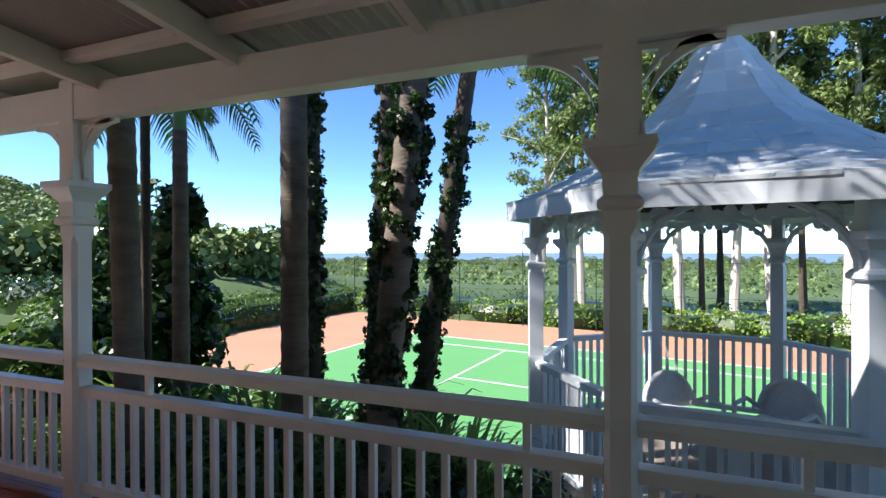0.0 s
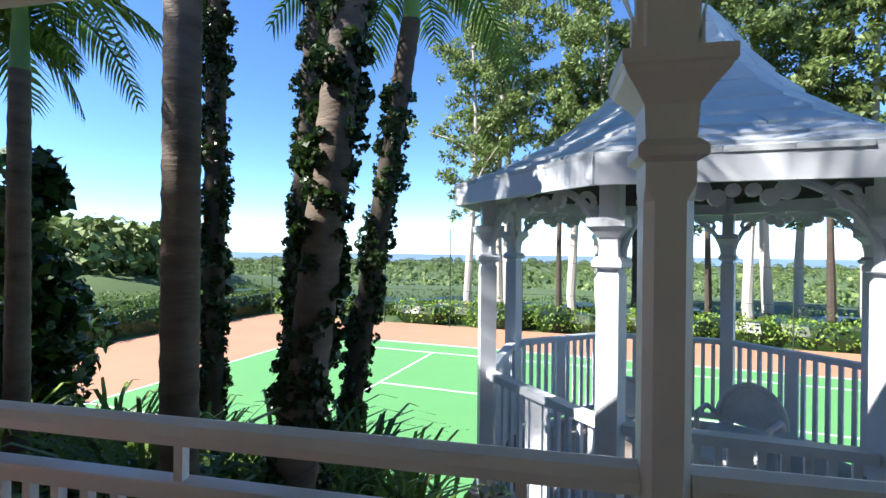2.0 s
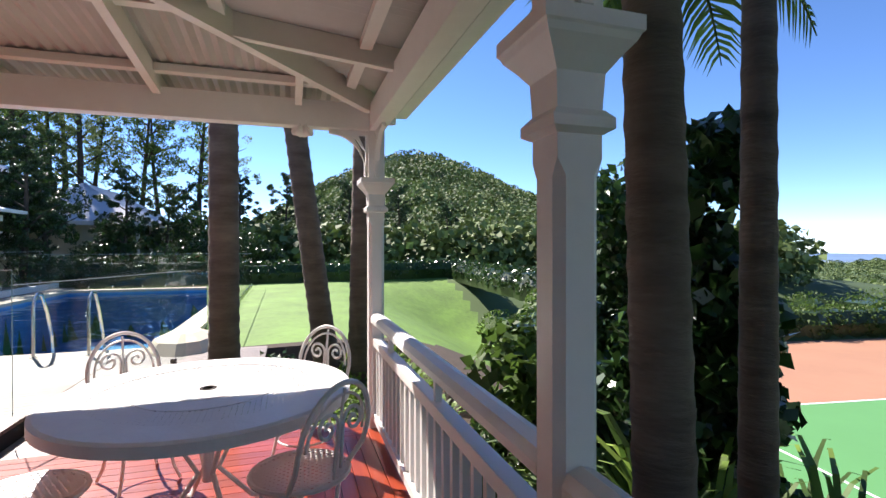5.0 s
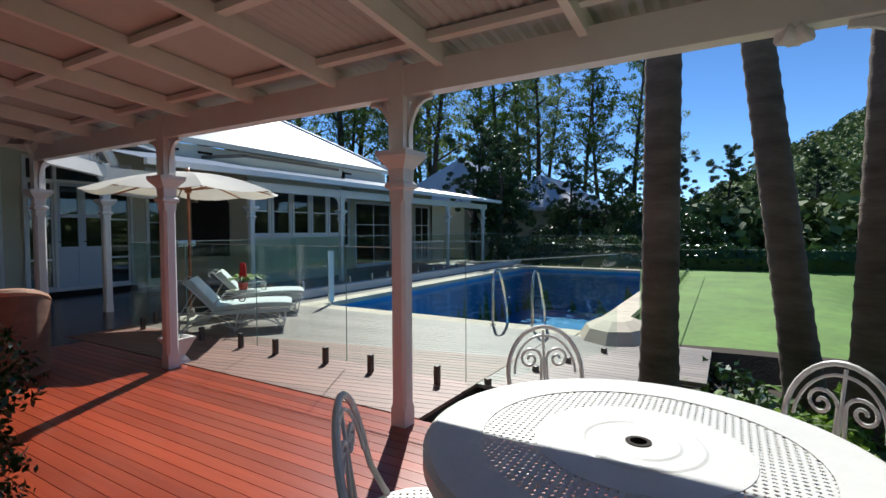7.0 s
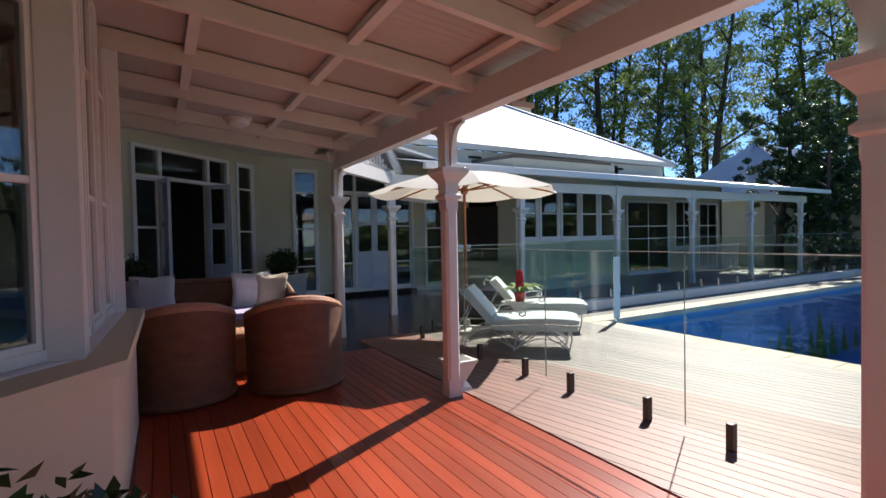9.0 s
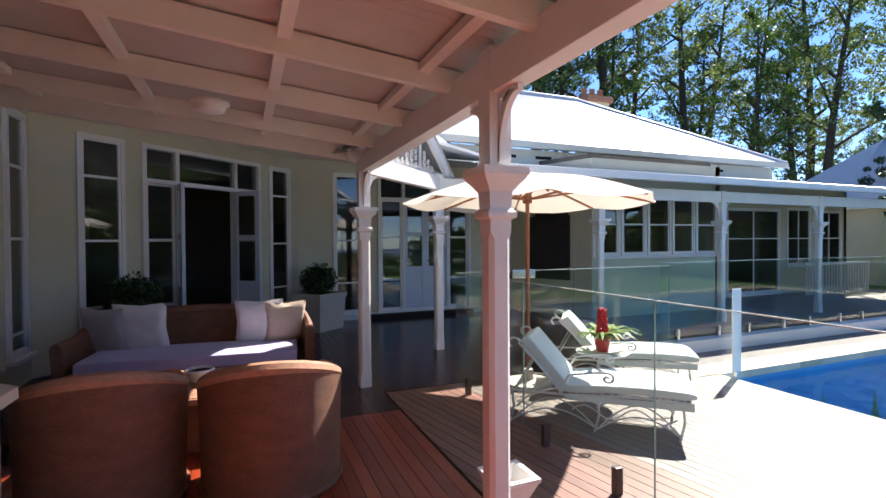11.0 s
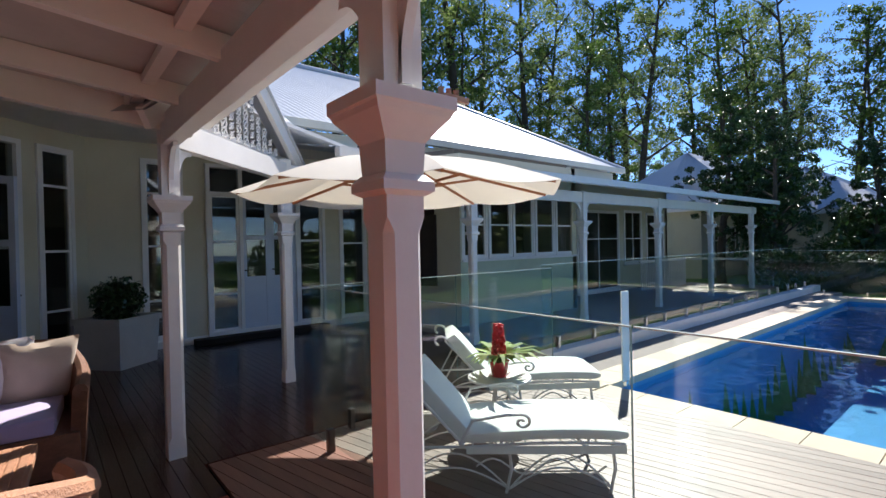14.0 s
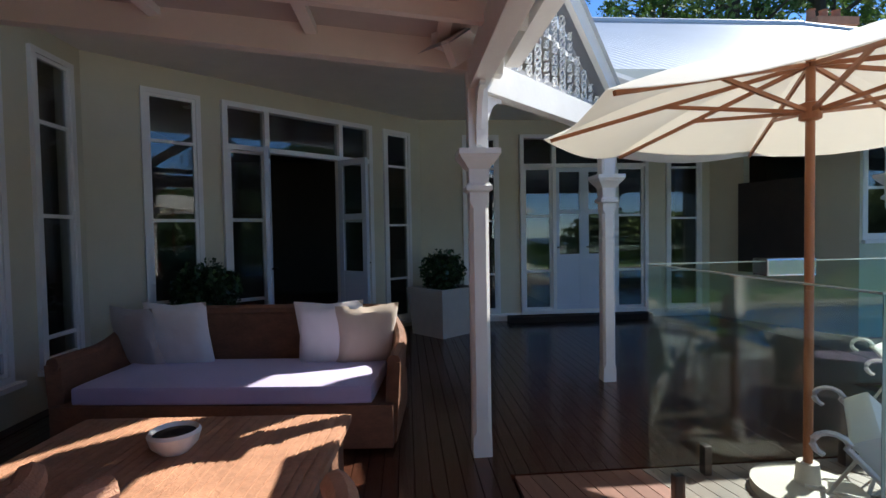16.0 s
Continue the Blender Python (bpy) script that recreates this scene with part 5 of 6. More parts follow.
uv = [(4.4, 17.8, 1.0), (6.4, 18.6, .9), (8.8, 17.9, .9), (9.6, 18.8, 1.1), (11.0, 18.3, 1.0), (11.6, 18.9, .85), (13.2, 18.4, 1.0), (14.6, 18.0, 1.1), (15.5, 19.4, .95), (17.2, 18.2, 1.05), (18.2, 19.5, 1.0), (19.8, 18.0, 1.0), (21.6, 18.6, 1.1), (24, 18.2, 1.0), (26.5, 18.8, 1.1), (29, 18, 1.1), (5.2, 22, 1.1), (12.4, 24, 1.1), (20.5, 23, 1.1), (28, 22, 1.2), (31, 9, 1.1), (31.5, 4, 1.1)]
place(P1, [(*(CM @ Vector((u, v, 0)))[:2], -3.0, s * 1.22) for u, v, s in uv], "slender gum tree beyond the tennis court fence")
sp = [(-14, -21, .9), (-18, -20.5, 1.0), (-21, -22, .9), (-24.5, -21, 1.05), (-27, -23, .9), (-30, -20.5, .9), (-33, -22, 1.0), (-36.5, -20, .9), (-40, -18, 1.0), (-11, -23, .8), (-23, -27, 1.2), (-17, -27, 1.15), (-31, -27, 1.2), (-38, -25, 1.1), (-44, -14, .9), (-46, -9, .8), (-43, -20, 1.1), (-9, -25, 1.0), (-6, -26, 1.0), (-30, -11, .66), (-34, -8, .72), (-38, -7, .74), (-27, -12, .6), (-32, -14, .7), (-39, -2, .7), (-41, -6, .72), (-37, -9, .7), (-36, -4.5, .62), (-40, -1, .76), (-42, 3, .7), (-38, 2, .66)]
place(P2[:2], [(x - 4, y - 9, -.5, s * random.uniform(1.2, 1.7)) for x, y, s in sp], "tall dark-leaved gum tree behind the houses")
place(P2[2:], [(-23.6, -10.0, -.3, .62), (-24.6, -11.8, -.3, .75), (-26.4, -10.2, -.3, .6), (-28.5, -8.2, -.3, .55), (-30.5, -6.8, -.3, .5), (-37, -6.6, -.3, .6), (-41, -4.5, -.4, .75), (-44, -1, -.4, .8), (-40, 1.5, -.6, .6), (-46, 4, -.6, .8), (-38, 5.5, -.8, .6), (-44, 9, -1, .8), (-36, 10, -1.2, .6), (-48, -6, -.5, .9)], "spreading leafy garden tree beyond the lawn")
for pr in P1 + P2:
    pr.location = (-60 - 6 * (P1 + P2).index(pr), -34, -1)

# dark evergreens between the pool wing and the cottages
for x, y, hh, ww, nb in ((-25.2, -10.6, 4.6, 1.7, 44), (-28.4, -8.6, 3.2, 2.0, 40), (-31.5, -5.6, 3.4, 2.2, 40), (-29.5, -2.6, 2.6, 2.0, 34)):
    bl = [(random.gauss(0, ww * .42), random.gauss(0, ww * .42), hh * random.uniform(.08, .95), random.uniform(.3, .62)) for _ in range(nb)]
    shrub("evergreen_shrub", x, y, -.3, bl, 7500, .17, M_LEAFD, "dark dense evergreen shrub beyond the pool", aspect=.5, group="evergreen shrubs")

# ---- far woods ----
M_CANOPY = leaf_mat("far_canopy", (0.06, 0.11, 0.03), (0.19, 0.26, 0.075), .1, .7, .12)


def woods(name, n, rmin, rmax, yaw0, yaw1, size, per, seed, label):
    """Crowns of many far trees, each a clump of leaf tufts."""
    g_ = np.random.default_rng(seed)
    cs, rs = [], []
    for _ in range(n):
        r = rmin * (rmax / rmin) ** g_.uniform()
        yaw = math.radians(g_.uniform(yaw0, yaw1))
        x, y = -4 - r * math.sin(yaw), r * math.cos(yaw)
        s = size * (0.7 + .6 * g_.uniform()) * (1 + r / 260)
        cs.append((x, y, ground_z(x, y) + s * .55))
        rs.append(s)
    ob = new(name, leaf_mesh(name, cs, rs, n * per, np.array(rs) * .25, M_CANOPY, squash=.85, up=.8, aspect=.8, shell=.85))
    tagged(ob, label, "woods", kind="stuff")
    return ob


woods("wooded_hillside", 5600, 31, 260, 36, 114, 1.75, 90, 3, "thick green woods over the hillside")
woods("wooded_valley", 6500, 56, 2200, -60, 42, 1.6, 60, 4, "thick green woods falling away to the plain")

# ---- furniture ----
random.seed(9)
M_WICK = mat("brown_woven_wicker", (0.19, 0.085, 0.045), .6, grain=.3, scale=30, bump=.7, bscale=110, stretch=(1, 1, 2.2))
# lighter copy of the wicker: light on tops and rims put into colour
M_WICKL = mat("highlit_wicker_top", (0.42, 0.21, 0.12), .6, grain=.25, scale=30, bump=.7, bscale=110)
M_LILAC = mat("lilac_seat_cloth", (0.46, 0.40, 0.60), .9, grain=.06, scale=12, bump=.25, bscale=160, sheen=.3)
M_PILW = mat("white_cotton_cushion", (0.74, 0.71, 0.70), .9, grain=.05, scale=9, bump=.25, bscale=140, sheen=.3)
M_PILT = mat("tan_cotton_cushion", (0.50, 0.40, 0.31), .9, grain=.08, scale=9, bump=.25, bscale=140, sheen=.3)
M_PILG = mat("grey_linen_cushion", (0.44, 0.40, 0.39), .9, grain=.08, scale=9, bump=.25, bscale=140, sheen=.3)
M_CANVAS = mat("cream_canvas", (0.88, 0.85, 0.78), .85, grain=.04, scale=6, bump=.15, bscale=150)
_t = M_CANVAS.node_tree
_b = _t.nodes["Principled BSDF"]
_tr = _t.nodes.new("ShaderNodeBsdfTranslucent")
_tr.inputs[0].default_value = (.88, .84, .76, 1)
_mx = _t.nodes.new("ShaderNodeMixShader")
_mx.inputs[0].default_value = .45
_t.links.new(_b.outputs[0], _mx.inputs[1])
_t.links.new(_tr.outputs[0], _mx.inputs[2])
_t.links.new(_mx.outputs[0], _t.nodes["Material Output"].inputs["Surface"])
M_TEAK = mat("oiled_umbrella_timber", (0.36, 0.14, 0.06), .45, grain=.25, scale=9, stretch=(1, 1, .15))
M_CAST = mat("white_painted_iron", (0.74, 0.73, 0.70), .4, grain=.06, scale=10, bump=.15, bscale=60)
M_MINT = mat("pale_mint_lounger_cloth", (0.70, 0.76, 0.72), .9, grain=.04, scale=9, bump=.2, bscale=140, sheen=.2)
M_POT = mat("red_glazed_pot", (0.50, 0.02, 0.02), .25, coat=.5)
M_PLANT = mat("cream_timber_planter", (0.52, 0.48, 0.42), .65, grain=.1, scale=6, bump=.2)


def superblock(w, d, h, r, seg=5, puff=0.0, bm=None, m=None):
    """A cushion-like block: rounded corners, slightly swollen faces."""
    own = bmesh.new()
    bmesh.ops.create_cube(own, size=1)
    bmesh.ops.subdivide_edges(own, edges=own.edges[:], cuts=7, use_grid_fill=True)
    for v in own.verts:
        p = v.co * 2
        q = Vector((max(-1 + r / w, min(1 - r / w, p.x)), max(-1 + r / d, min(1 - r / d, p.y)), max(-1 + r / h, min(1 - r / h, p.z))))
        e = Vector(((p.x - q.x) * w, (p.y - q.y) * d, (p.z - q.z) * h))
        if e.length > 1e-6:
            e = e.normalized() * r
        v.co = Vector((q.x * w, q.y * d, q.z * h)) / 1 + e
        k = puff * (1 - p.x ** 2) * (1 - p.y ** 2)
        v.co.z += k * (1 if p.z > 0 else -1) * (abs(p.z) > .5)
        v.co *= .5
        if m is not None:
            v.co = m @ v.co
    if bm is None:
        return own
    me = bpy.data.meshes.new("tmp")
    own.to_mesh(me)
    own.free()
    bm.from_mesh(me)
    bpy.data.meshes.remove(me)
    return bm


def cushion(size, th, m, material, label):
    """A plump pillow with pinched corners."""
    bm = bmesh.new()
    n = 14
    for s in (1, -1):
        rows = []
        for i in range(n + 1):
            row = []
            for j in range(n + 1):
                u, v = 2 * i / n - 1, 2 * j / n - 1
                ed = (1 - u ** 4) * (1 - v ** 4)
                pinch = 1 - .10 * (1 - abs(u)) * abs(v) ** 3 - .10 * (1 - abs(v)) * abs(u) ** 3
                wr = .012 * noise.noise(Vector((u * 3, v * 3, size * 9 + s)))
                row.append((u * size / 2 * pinch, s * (th / 2 * ed ** .55 + wr * ed), v * size / 2 * pinch))
            rows.append(row)
        sheet(rows, bm)
    bmesh.ops.remove_doubles(bm, verts=bm.verts[:], dist=.0008)
    c = solid("cushion", bm, material, label, "cushion", "sofa cushions", kind="", smooth=True)
    c.matrix_basis = m
    return c


# sofa facing the camera side
SM = Matrix.Translation((-4.22, -9.25, 0)) @ Matrix.Diagonal((.93, 1, 1, 1)) @ Matrix.Rotation(radians(-6), 4, "Z")
sofa = thing("wicker_sofa", "brown wicker sofa with lilac seat cushion on the verandah", "sofa", m=SM)
part("base", superblock(2.46, .92, .30, .05, m=Matrix.Translation((0, 0, .17))), M_WICK, sofa, smooth=True)
bm = bmesh.new()
rows = []
for zi in range(7):
    row = []
    for k in range(29):
        a = math.pi * k / 28
        ex = .42
        cx = 1.24 * (abs(math.cos(a)) ** ex) * (1 if math.cos(a) > 0 else -1)
        cy = .42 - .88 * (math.sin(a) ** .35 if math.sin(a) > 0 else 0)
        hgt = .58 + .22 * min(1, max(0, (math.sin(a) - .15) * 1.6))
        f = zi / 6
        row.append((cx * (1 + .03 * f), cy * (1 if cy > 0 else 1 + .06 * f), .05 + (hgt - .05) * f))
    rows.append(row)
sheet(rows, bm)
inner = [[(p[0] * .925, p[1] * .86 + (.03 if p[1] > 0 else 0), p[2]) for p in r] for r in rows]
sheet(inner, bm)
for k in range(28):
    v = [bm.verts.new(p) for p in (rows[-1][k], rows[-1][k + 1], inner[-1][k + 1], inner[-1][k])]
    bm.faces.new(v)
for k in (0, 28):
    for zi in range(6):
        v = [bm.verts.new(p) for p in (rows[zi][k], rows[zi + 1][k], inner[zi + 1][k], inner[zi][k])]
        bm.faces.new(v)
part("shell", bm, M_WICK, sofa, smooth=True)
part("top_roll", tube([((a[0] + b[0]) / 2, (a[1] + b[1]) / 2, a[2]) for a, b in zip(rows[-1], inner[-1])], .05, 8), M_WICK, sofa, smooth=True)
part("seat_cushion", superblock(2.16, .74, .13, .05, puff=.05, m=Matrix.Translation((0, .07, .375))), M_LILAC, sofa, smooth=True)
for x_, y_, z_, s_, tilt, turn, mt, lb in ((-.93, -.16, .64, .52, -14, 22, M_PILT, "tan square cushion at the end of the sofa"), (-.64, -.12, .66, .55, -13, 6, M_PILW, "white square cushion leaning on the sofa back"), (.62, -.12, .66, .56, -13, -5, M_PILW, "white square cushion leaning on the sofa back"), (1.0, -.16, .64, .52, -14, -22, M_PILG, "grey square cushion in the sofa corner")):
    cushion(s_, .15, SM @ Matrix.Translation((x_, y_, z_)) @ Matrix.Rotation(radians(turn), 4, "Z") @ Matrix.Rotation(radians(tilt), 4, "X"), mt, lb)

# coffee table with bowl
CT = Matrix.Translation((-4.32, -7.86, 0)) @ Matrix.Rotation(radians(-4), 4, "Z")
ctab = thing("coffee_table", "square woven wicker coffee table", "table", m=CT)
part("body", superblock(1.40, .86, .36, .025, m=Matrix.Translation((0, 0, .19))), M_WICK, ctab)
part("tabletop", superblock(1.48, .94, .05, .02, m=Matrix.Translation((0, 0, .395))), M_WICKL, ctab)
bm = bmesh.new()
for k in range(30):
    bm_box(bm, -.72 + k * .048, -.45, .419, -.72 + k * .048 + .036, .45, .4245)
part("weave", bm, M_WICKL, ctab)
bowl = thing("bowl", "small white bowl with dark filling on the coffee table", "bowl", m=CT @ Matrix.Translation((.0, -.02, .425)))
part("shell", lathe([(0, 0), (.06, 0), (.10, .04), (.115, .09), (.105, .105), (.095, .09), (.08, .05), (0, .035)], 28), M_CAST, bowl, smooth=True)
part("filling", lathe([(0, .075), (.05, .088), (.098, .085)], 20), M_RUNNER, bowl)


def tub_chair(m):
    c = thing("wicker_armchair", "brown wicker tub armchair with its rounded back turned", "armchair", "armchairs", m=m)
    bm = bmesh.new()
    rows, inn = [], []
    for zi in range(9):
        f = zi / 8
        ro, ri = [], []
        for k in range(33):
            a = radians(-35 + 250 * k / 32)
            back = max(0, math.sin(a))
            h = .66 + .16 * back ** 1.2
            fl = 1 + .02 * f + .02 * f * f
            ro.append((.43 * math.cos(a) * fl, -.43 * math.sin(a) * fl, .04 + (h - .04) * f))
            ri.append((.355 * math.cos(a) * fl, -.355 * math.sin(a) * fl, .04 + (h - .04) * f))
        rows.append(ro)
        inn.append(ri)
    sheet(rows, bm)
    sheet(inn, bm)
    for k in (0, 32):
        for zi in range(8):
            bm.faces.new([bm.verts.new(p) for p in (rows[zi][k], rows[zi + 1][k], inn[zi + 1][k], inn[zi][k])])
    part("shell", bm, M_WICK, c, smooth=True)
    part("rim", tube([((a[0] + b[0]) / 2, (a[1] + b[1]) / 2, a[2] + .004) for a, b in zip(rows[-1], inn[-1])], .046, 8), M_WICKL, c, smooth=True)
    part("foot_band", tube([(a[0] * 1.0, a[1] * 1.0, .03) for a in rows[0]], .024, 6), M_WICK, c, smooth=True)
    part("seat", lathe([(0, .06), (.36, .06), (.36, .34), (0, .34)], 24), M_WICK, c)
    part("seat_cushion", lathe([(0, .345), (.30, .345), (.335, .38), (.33, .44), (.28, .465), (0, .475)], 28), M_LILAC, c, smooth=True)
    return c


tub_chair(Matrix.Translation((-4.83, -6.82, 0)) @ Matrix.Rotation(radians(176), 4, "Z"))
tub_chair(Matrix.Translation((-3.88, -6.93, 0)) @ Matrix.Rotation(radians(184), 4, "Z"))


def spiral(c, r, turns, n=24, r1=.15, sgn=1, a0=0):
    """Points of a scroll in a plane, as (u, v)."""
    return [(c[0] + r * (1 - (1 - r1) * i / n) * math.cos(a0 + sgn * 2 * math.pi * turns * i / n), c[1] + r * (1 - (1 - r1) * i / n) * math.sin(a0 + sgn * 2 * math.pi * turns * i / n)) for i in range(n + 1)]


def iron_chair(m):
    c = thing("iron_chair", "white wrought iron garden chair with scrolled back", "chair", "chairs round the table", m=m)
    part("seat", lathe([(0, .435), (.19, .435), (.205, .44), (.205, .452), (.19, .456), (0, .45)], 28), M_PERF, c)
    part("seat_ring", tube([(.205 * math.cos(a), .205 * math.sin(a), .446) for a in (2 * math.pi * k / 24 for k in range(24))], .011, 6, closed=True), M_CAST, c, smooth=True)
    for k in range(4):
        a = radians(45 + 90 * k)
        d = Vector((math.cos(a), math.sin(a), 0))
        part("leg", tube([d * .17 + Vector((0, 0, .44)), d * .15 + Vector((0, 0, .3)), d * .20 + Vector((0, 0, .08)), d * .235 + Vector((0, 0, .008))], .010, 6), M_CAST, c, smooth=True)
    part("stretcher", tube([(.165 * math.cos(a), .165 * math.sin(a), .2) for a in (2 * math.pi * k / 20 for k in range(20))], .007, 6, closed=True), M_CAST, c, smooth=True)
    yb = -.2
    arch = [(.2 * math.cos(a), yb - .05 * math.sin(a), .62 + .24 * math.sin(a)) for a in [math.pi * k / 16 for k in range(17)]]
    part("back_frame", tube([(.17, -.11, .44), (.195, yb + .02, .55)] + arch + [(-.195, yb + .02, .55), (-.17, -.11, .44)], .012, 7), M_CAST, c, smooth=True)
    arch2 = [(.165 * math.cos(a), yb - .045 * math.sin(a), .62 + .195 * math.sin(a)) for a in [math.pi * k / 14 for k in range(15)]]
    part("inner_arch", tube(arch2, .007, 6), M_CAST, c, smooth=True)
    for s in (-1, 1):
        pts = [(s * .02, yb - .01, .5)] + [(s * u, yb - .03, v) for u, v in spiral((.075, .69), .062, 1.5, a0=math.pi, sgn=-1)]
        part("scroll", tube(pts, .008, 6), M_CAST, c, smooth=True)
    part("centre_rod", tube([(0, -.19, .45), (0, yb - .02, .64), (0, yb - .05, .84)], .007, 6), M_CAST, c, smooth=True)
    return c


def perforated(name, rgb, scale):
    """Painted metal punched with rings of small round holes."""
    m = mat(name, rgb, .4)
    nt = m.node_tree
    b = nt.nodes["Principled BSDF"]
    tc = nt.nodes.new("ShaderNodeTexCoord")
    vo = nt.nodes.new("ShaderNodeTexVoronoi")
    vo.inputs["Scale"].default_value = scale
    vo.distance = "MANHATTAN"
    vo.inputs["Randomness"].default_value = 0.0
    nt.links.new(tc.outputs["Object"], vo.inputs["Vector"])
    gt = nt.nodes.new("ShaderNodeMath")
    gt.operation = "GREATER_THAN"
    gt.inputs[1].default_value = .34
    sx = nt.nodes.new("ShaderNodeSeparateXYZ")
    nt.links.new(tc.outputs["Object"], sx.inputs[0])
    cx = nt.nodes.new("ShaderNodeCombineXYZ")
    nt.links.new(sx.outputs[0], cx.inputs[0])
    nt.links.new(sx.outputs[1], cx.inputs[1])
    nt.links.new(cx.outputs[0], vo.inputs["Vector"])
    nt.links.new(vo.outputs["Distance"], gt.inputs[0])
    nt.links.new(gt.outputs[0], b.inputs["Alpha"])
    return m


M_PERF = perforated("punched_white_metal", (.72, .71, .68), 42)
TX, TY, TZ = -4.71, -1.03, .70
tab = thing("garden_table", "round white cast metal table with punched rings and an umbrella hole", "table", m=Matrix.Translation((TX, TY, 0)))
TR = .69
part("tabletop", lathe([(.028, TZ - .012), (.325, TZ - .008), (.325, TZ + .002), (.20, TZ + .004), (.19, TZ + .007), (.17, TZ + .007), (.16, TZ + .004), (.13, TZ + .004), (.12, TZ + .007), (.035, TZ + .006), (.028, TZ)], 48), M_CAST, tab)
part("punched_ring", lathe([(.325, TZ - .004), (.50, TZ - .004), (.50, TZ), (.325, TZ)], 64), M_PERF, tab)
part("outer_ring", lathe([(.50, TZ - .008), (TR - .02, TZ - .008), (TR - .004, TZ - .05), (TR, TZ - .05), (TR, TZ - .004), (TR - .02, TZ + .004), (.50, TZ + .003)], 72), M_CAST, tab)
part("hole_collar", lathe([(.026, TZ - .02), (.026, TZ + .009), (.04, TZ + .009), (.04, TZ - .02)], 20), M_RUNNER, tab)
part("stem", lathe([(.028, .25), (.028, TZ - .02)], 12), M_CAST, tab)
for k in range(4):
    a = radians(30 + 90 * k)
    d = Vector((math.cos(a), math.sin(a), 0))
    part("leg", tube([d * .03 + Vector((0, 0, .62)), d * .16 + Vector((0, 0, .50)), d * .05 + Vector((0, 0, .30)), d * .22 + Vector((0, 0, .10)), d * .40 + Vector((0, 0, .01))], .013, 7), M_CAST, tab, smooth=True)
for ang, rad in ((42, .64), (302, .70), (140, .74), (215, .84)):
    a = radians(ang)
    cx, cy = TX + rad * math.cos(a), TY + rad * math.sin(a)
    iron_chair(Matrix.Translation((cx, cy, 0)) @ Matrix.Rotation(a - math.pi / 2 + math.pi, 4, "Z"))


# sun loungers
def lounger(m):
    c = thing("sun_lounger", "white wrought iron sun lounger with mint cushion and raised back", "sun lounger", "sun loungers", m=m)
    L = .99
    top = [(x_, .40 + .035 * math.sin(x_ * 2.5)) for x_ in [L * k / 12 for k in range(13)]]
    for s in (-.29, .29):
        part("side_rail", tube([(x_, s, z_ - .06) for x_, z_ in top], .011, 6), M_CAST, c, smooth=True)
        part("lower_rail", tube([(.08 + (L - .2) * k / 16, s, .20 + .06 * math.sin(k * math.pi / 4)) for k in range(17)], .007, 6), M_CAST, c, smooth=True)
        for x_ in (-.42, .28, L - .08):
            part("leg", tube([(x_, s, .36), (x_ + .015, s, .18), (x_ - .02, s * 1.04, .006)], .011, 6), M_CAST, c, smooth=True)
        for x0_, x1_ in ((-.42, .28), (.28, L - .08)):
            for zt in (.27, .16):
                part("brace", tube([(x0_ + (x1_ - x0_) * k / 12, s, .03 + zt * math.sin(math.pi * k / 12)) for k in range(13)], .007, 5), M_CAST, c, smooth=True)
        part("back_rail", tube([(-.48, s, .34), (0, s, .345)], .011, 6), M_CAST, c, smooth=True)
        part("back_prop", tube([(-.40, s * .9, .34), (-.25, s * .9, .68)], .008, 5), M_CAST, c, smooth=True)
        pts = [(-.02, s * 1.12, .38), (.06, s * 1.14, .56), (.26, s * 1.14, .60)] + [(u, s * 1.14, v) for u, v in spiral((.36, .55), .055, 1.2, a0=math.pi / 2, sgn=-1)]
        part("armrest", tube(pts, .011, 6), M_CAST, c, smooth=True)
        part("back_post", tube([(0, s, .36), (-.22, s, .66), (-.36, s, .84)] + [(-.40 + .05 * math.cos(t), s, .84 + .05 * math.sin(t)) for t in [0.3 + .5 * k for k in range(9)]], .012, 6), M_CAST, c, smooth=True)
    for k in range(9):
        x_ = .06 + (L - .12) * k / 8
        part("slat", tube([(x_, -.29, .345 + .03 * math.sin(x_ * 2.5)), (x_, .29, .345 + .03 * math.sin(x_ * 2.5))], .006, 5), M_CAST, c)
    bm = bmesh.new()
    rows = []
    for k in range(21):
        x_ = (L + .02) * k / 20
        z_ = .40 + .04 * math.sin(x_ * 2.5)
        e = min(1, k / 1.2, (20 - k) / 1.2)
        row = []
        for q in range(17):
            a = 2 * math.pi * q / 16
            cu = abs(math.cos(a)) ** .35 * (1 if math.cos(a) > 0 else -1)
            su = abs(math.sin(a)) ** .5 * (1 if math.sin(a) > 0 else -1)
            row.append((x_, .30 * cu * (.94 + .06 * e), z_ + .055 * su * (.55 + .45 * e)))
        rows.append(row)
    sheet(rows, bm)
    for r in (rows[0], rows[-1]):
        bm.faces.new([bm.verts.new(p) for p in r[:-1]])
    part("seat_cushion", bm, M_MINT, c, smooth=True)
    bk = superblock(.62, .56, .11, .05, puff=.03, m=Matrix.Translation((-.14, 0, .63)) @ Matrix.Rotation(radians(55), 4, "Y"))
    part("back_cushion", bk, M_MINT, c, smooth=True)
    part("skirt", box(.02, -.31, .30, L, -.305, .36), M_MINT, c)
    return c


ang = math.atan2(.67, -.74)
LOW = Matrix.Diagonal((1, 1, .82, 1))
lounger(Matrix.Translation((-7.30, -7.0, 0)) @ Matrix.Rotation(ang, 4, "Z") @ LOW)
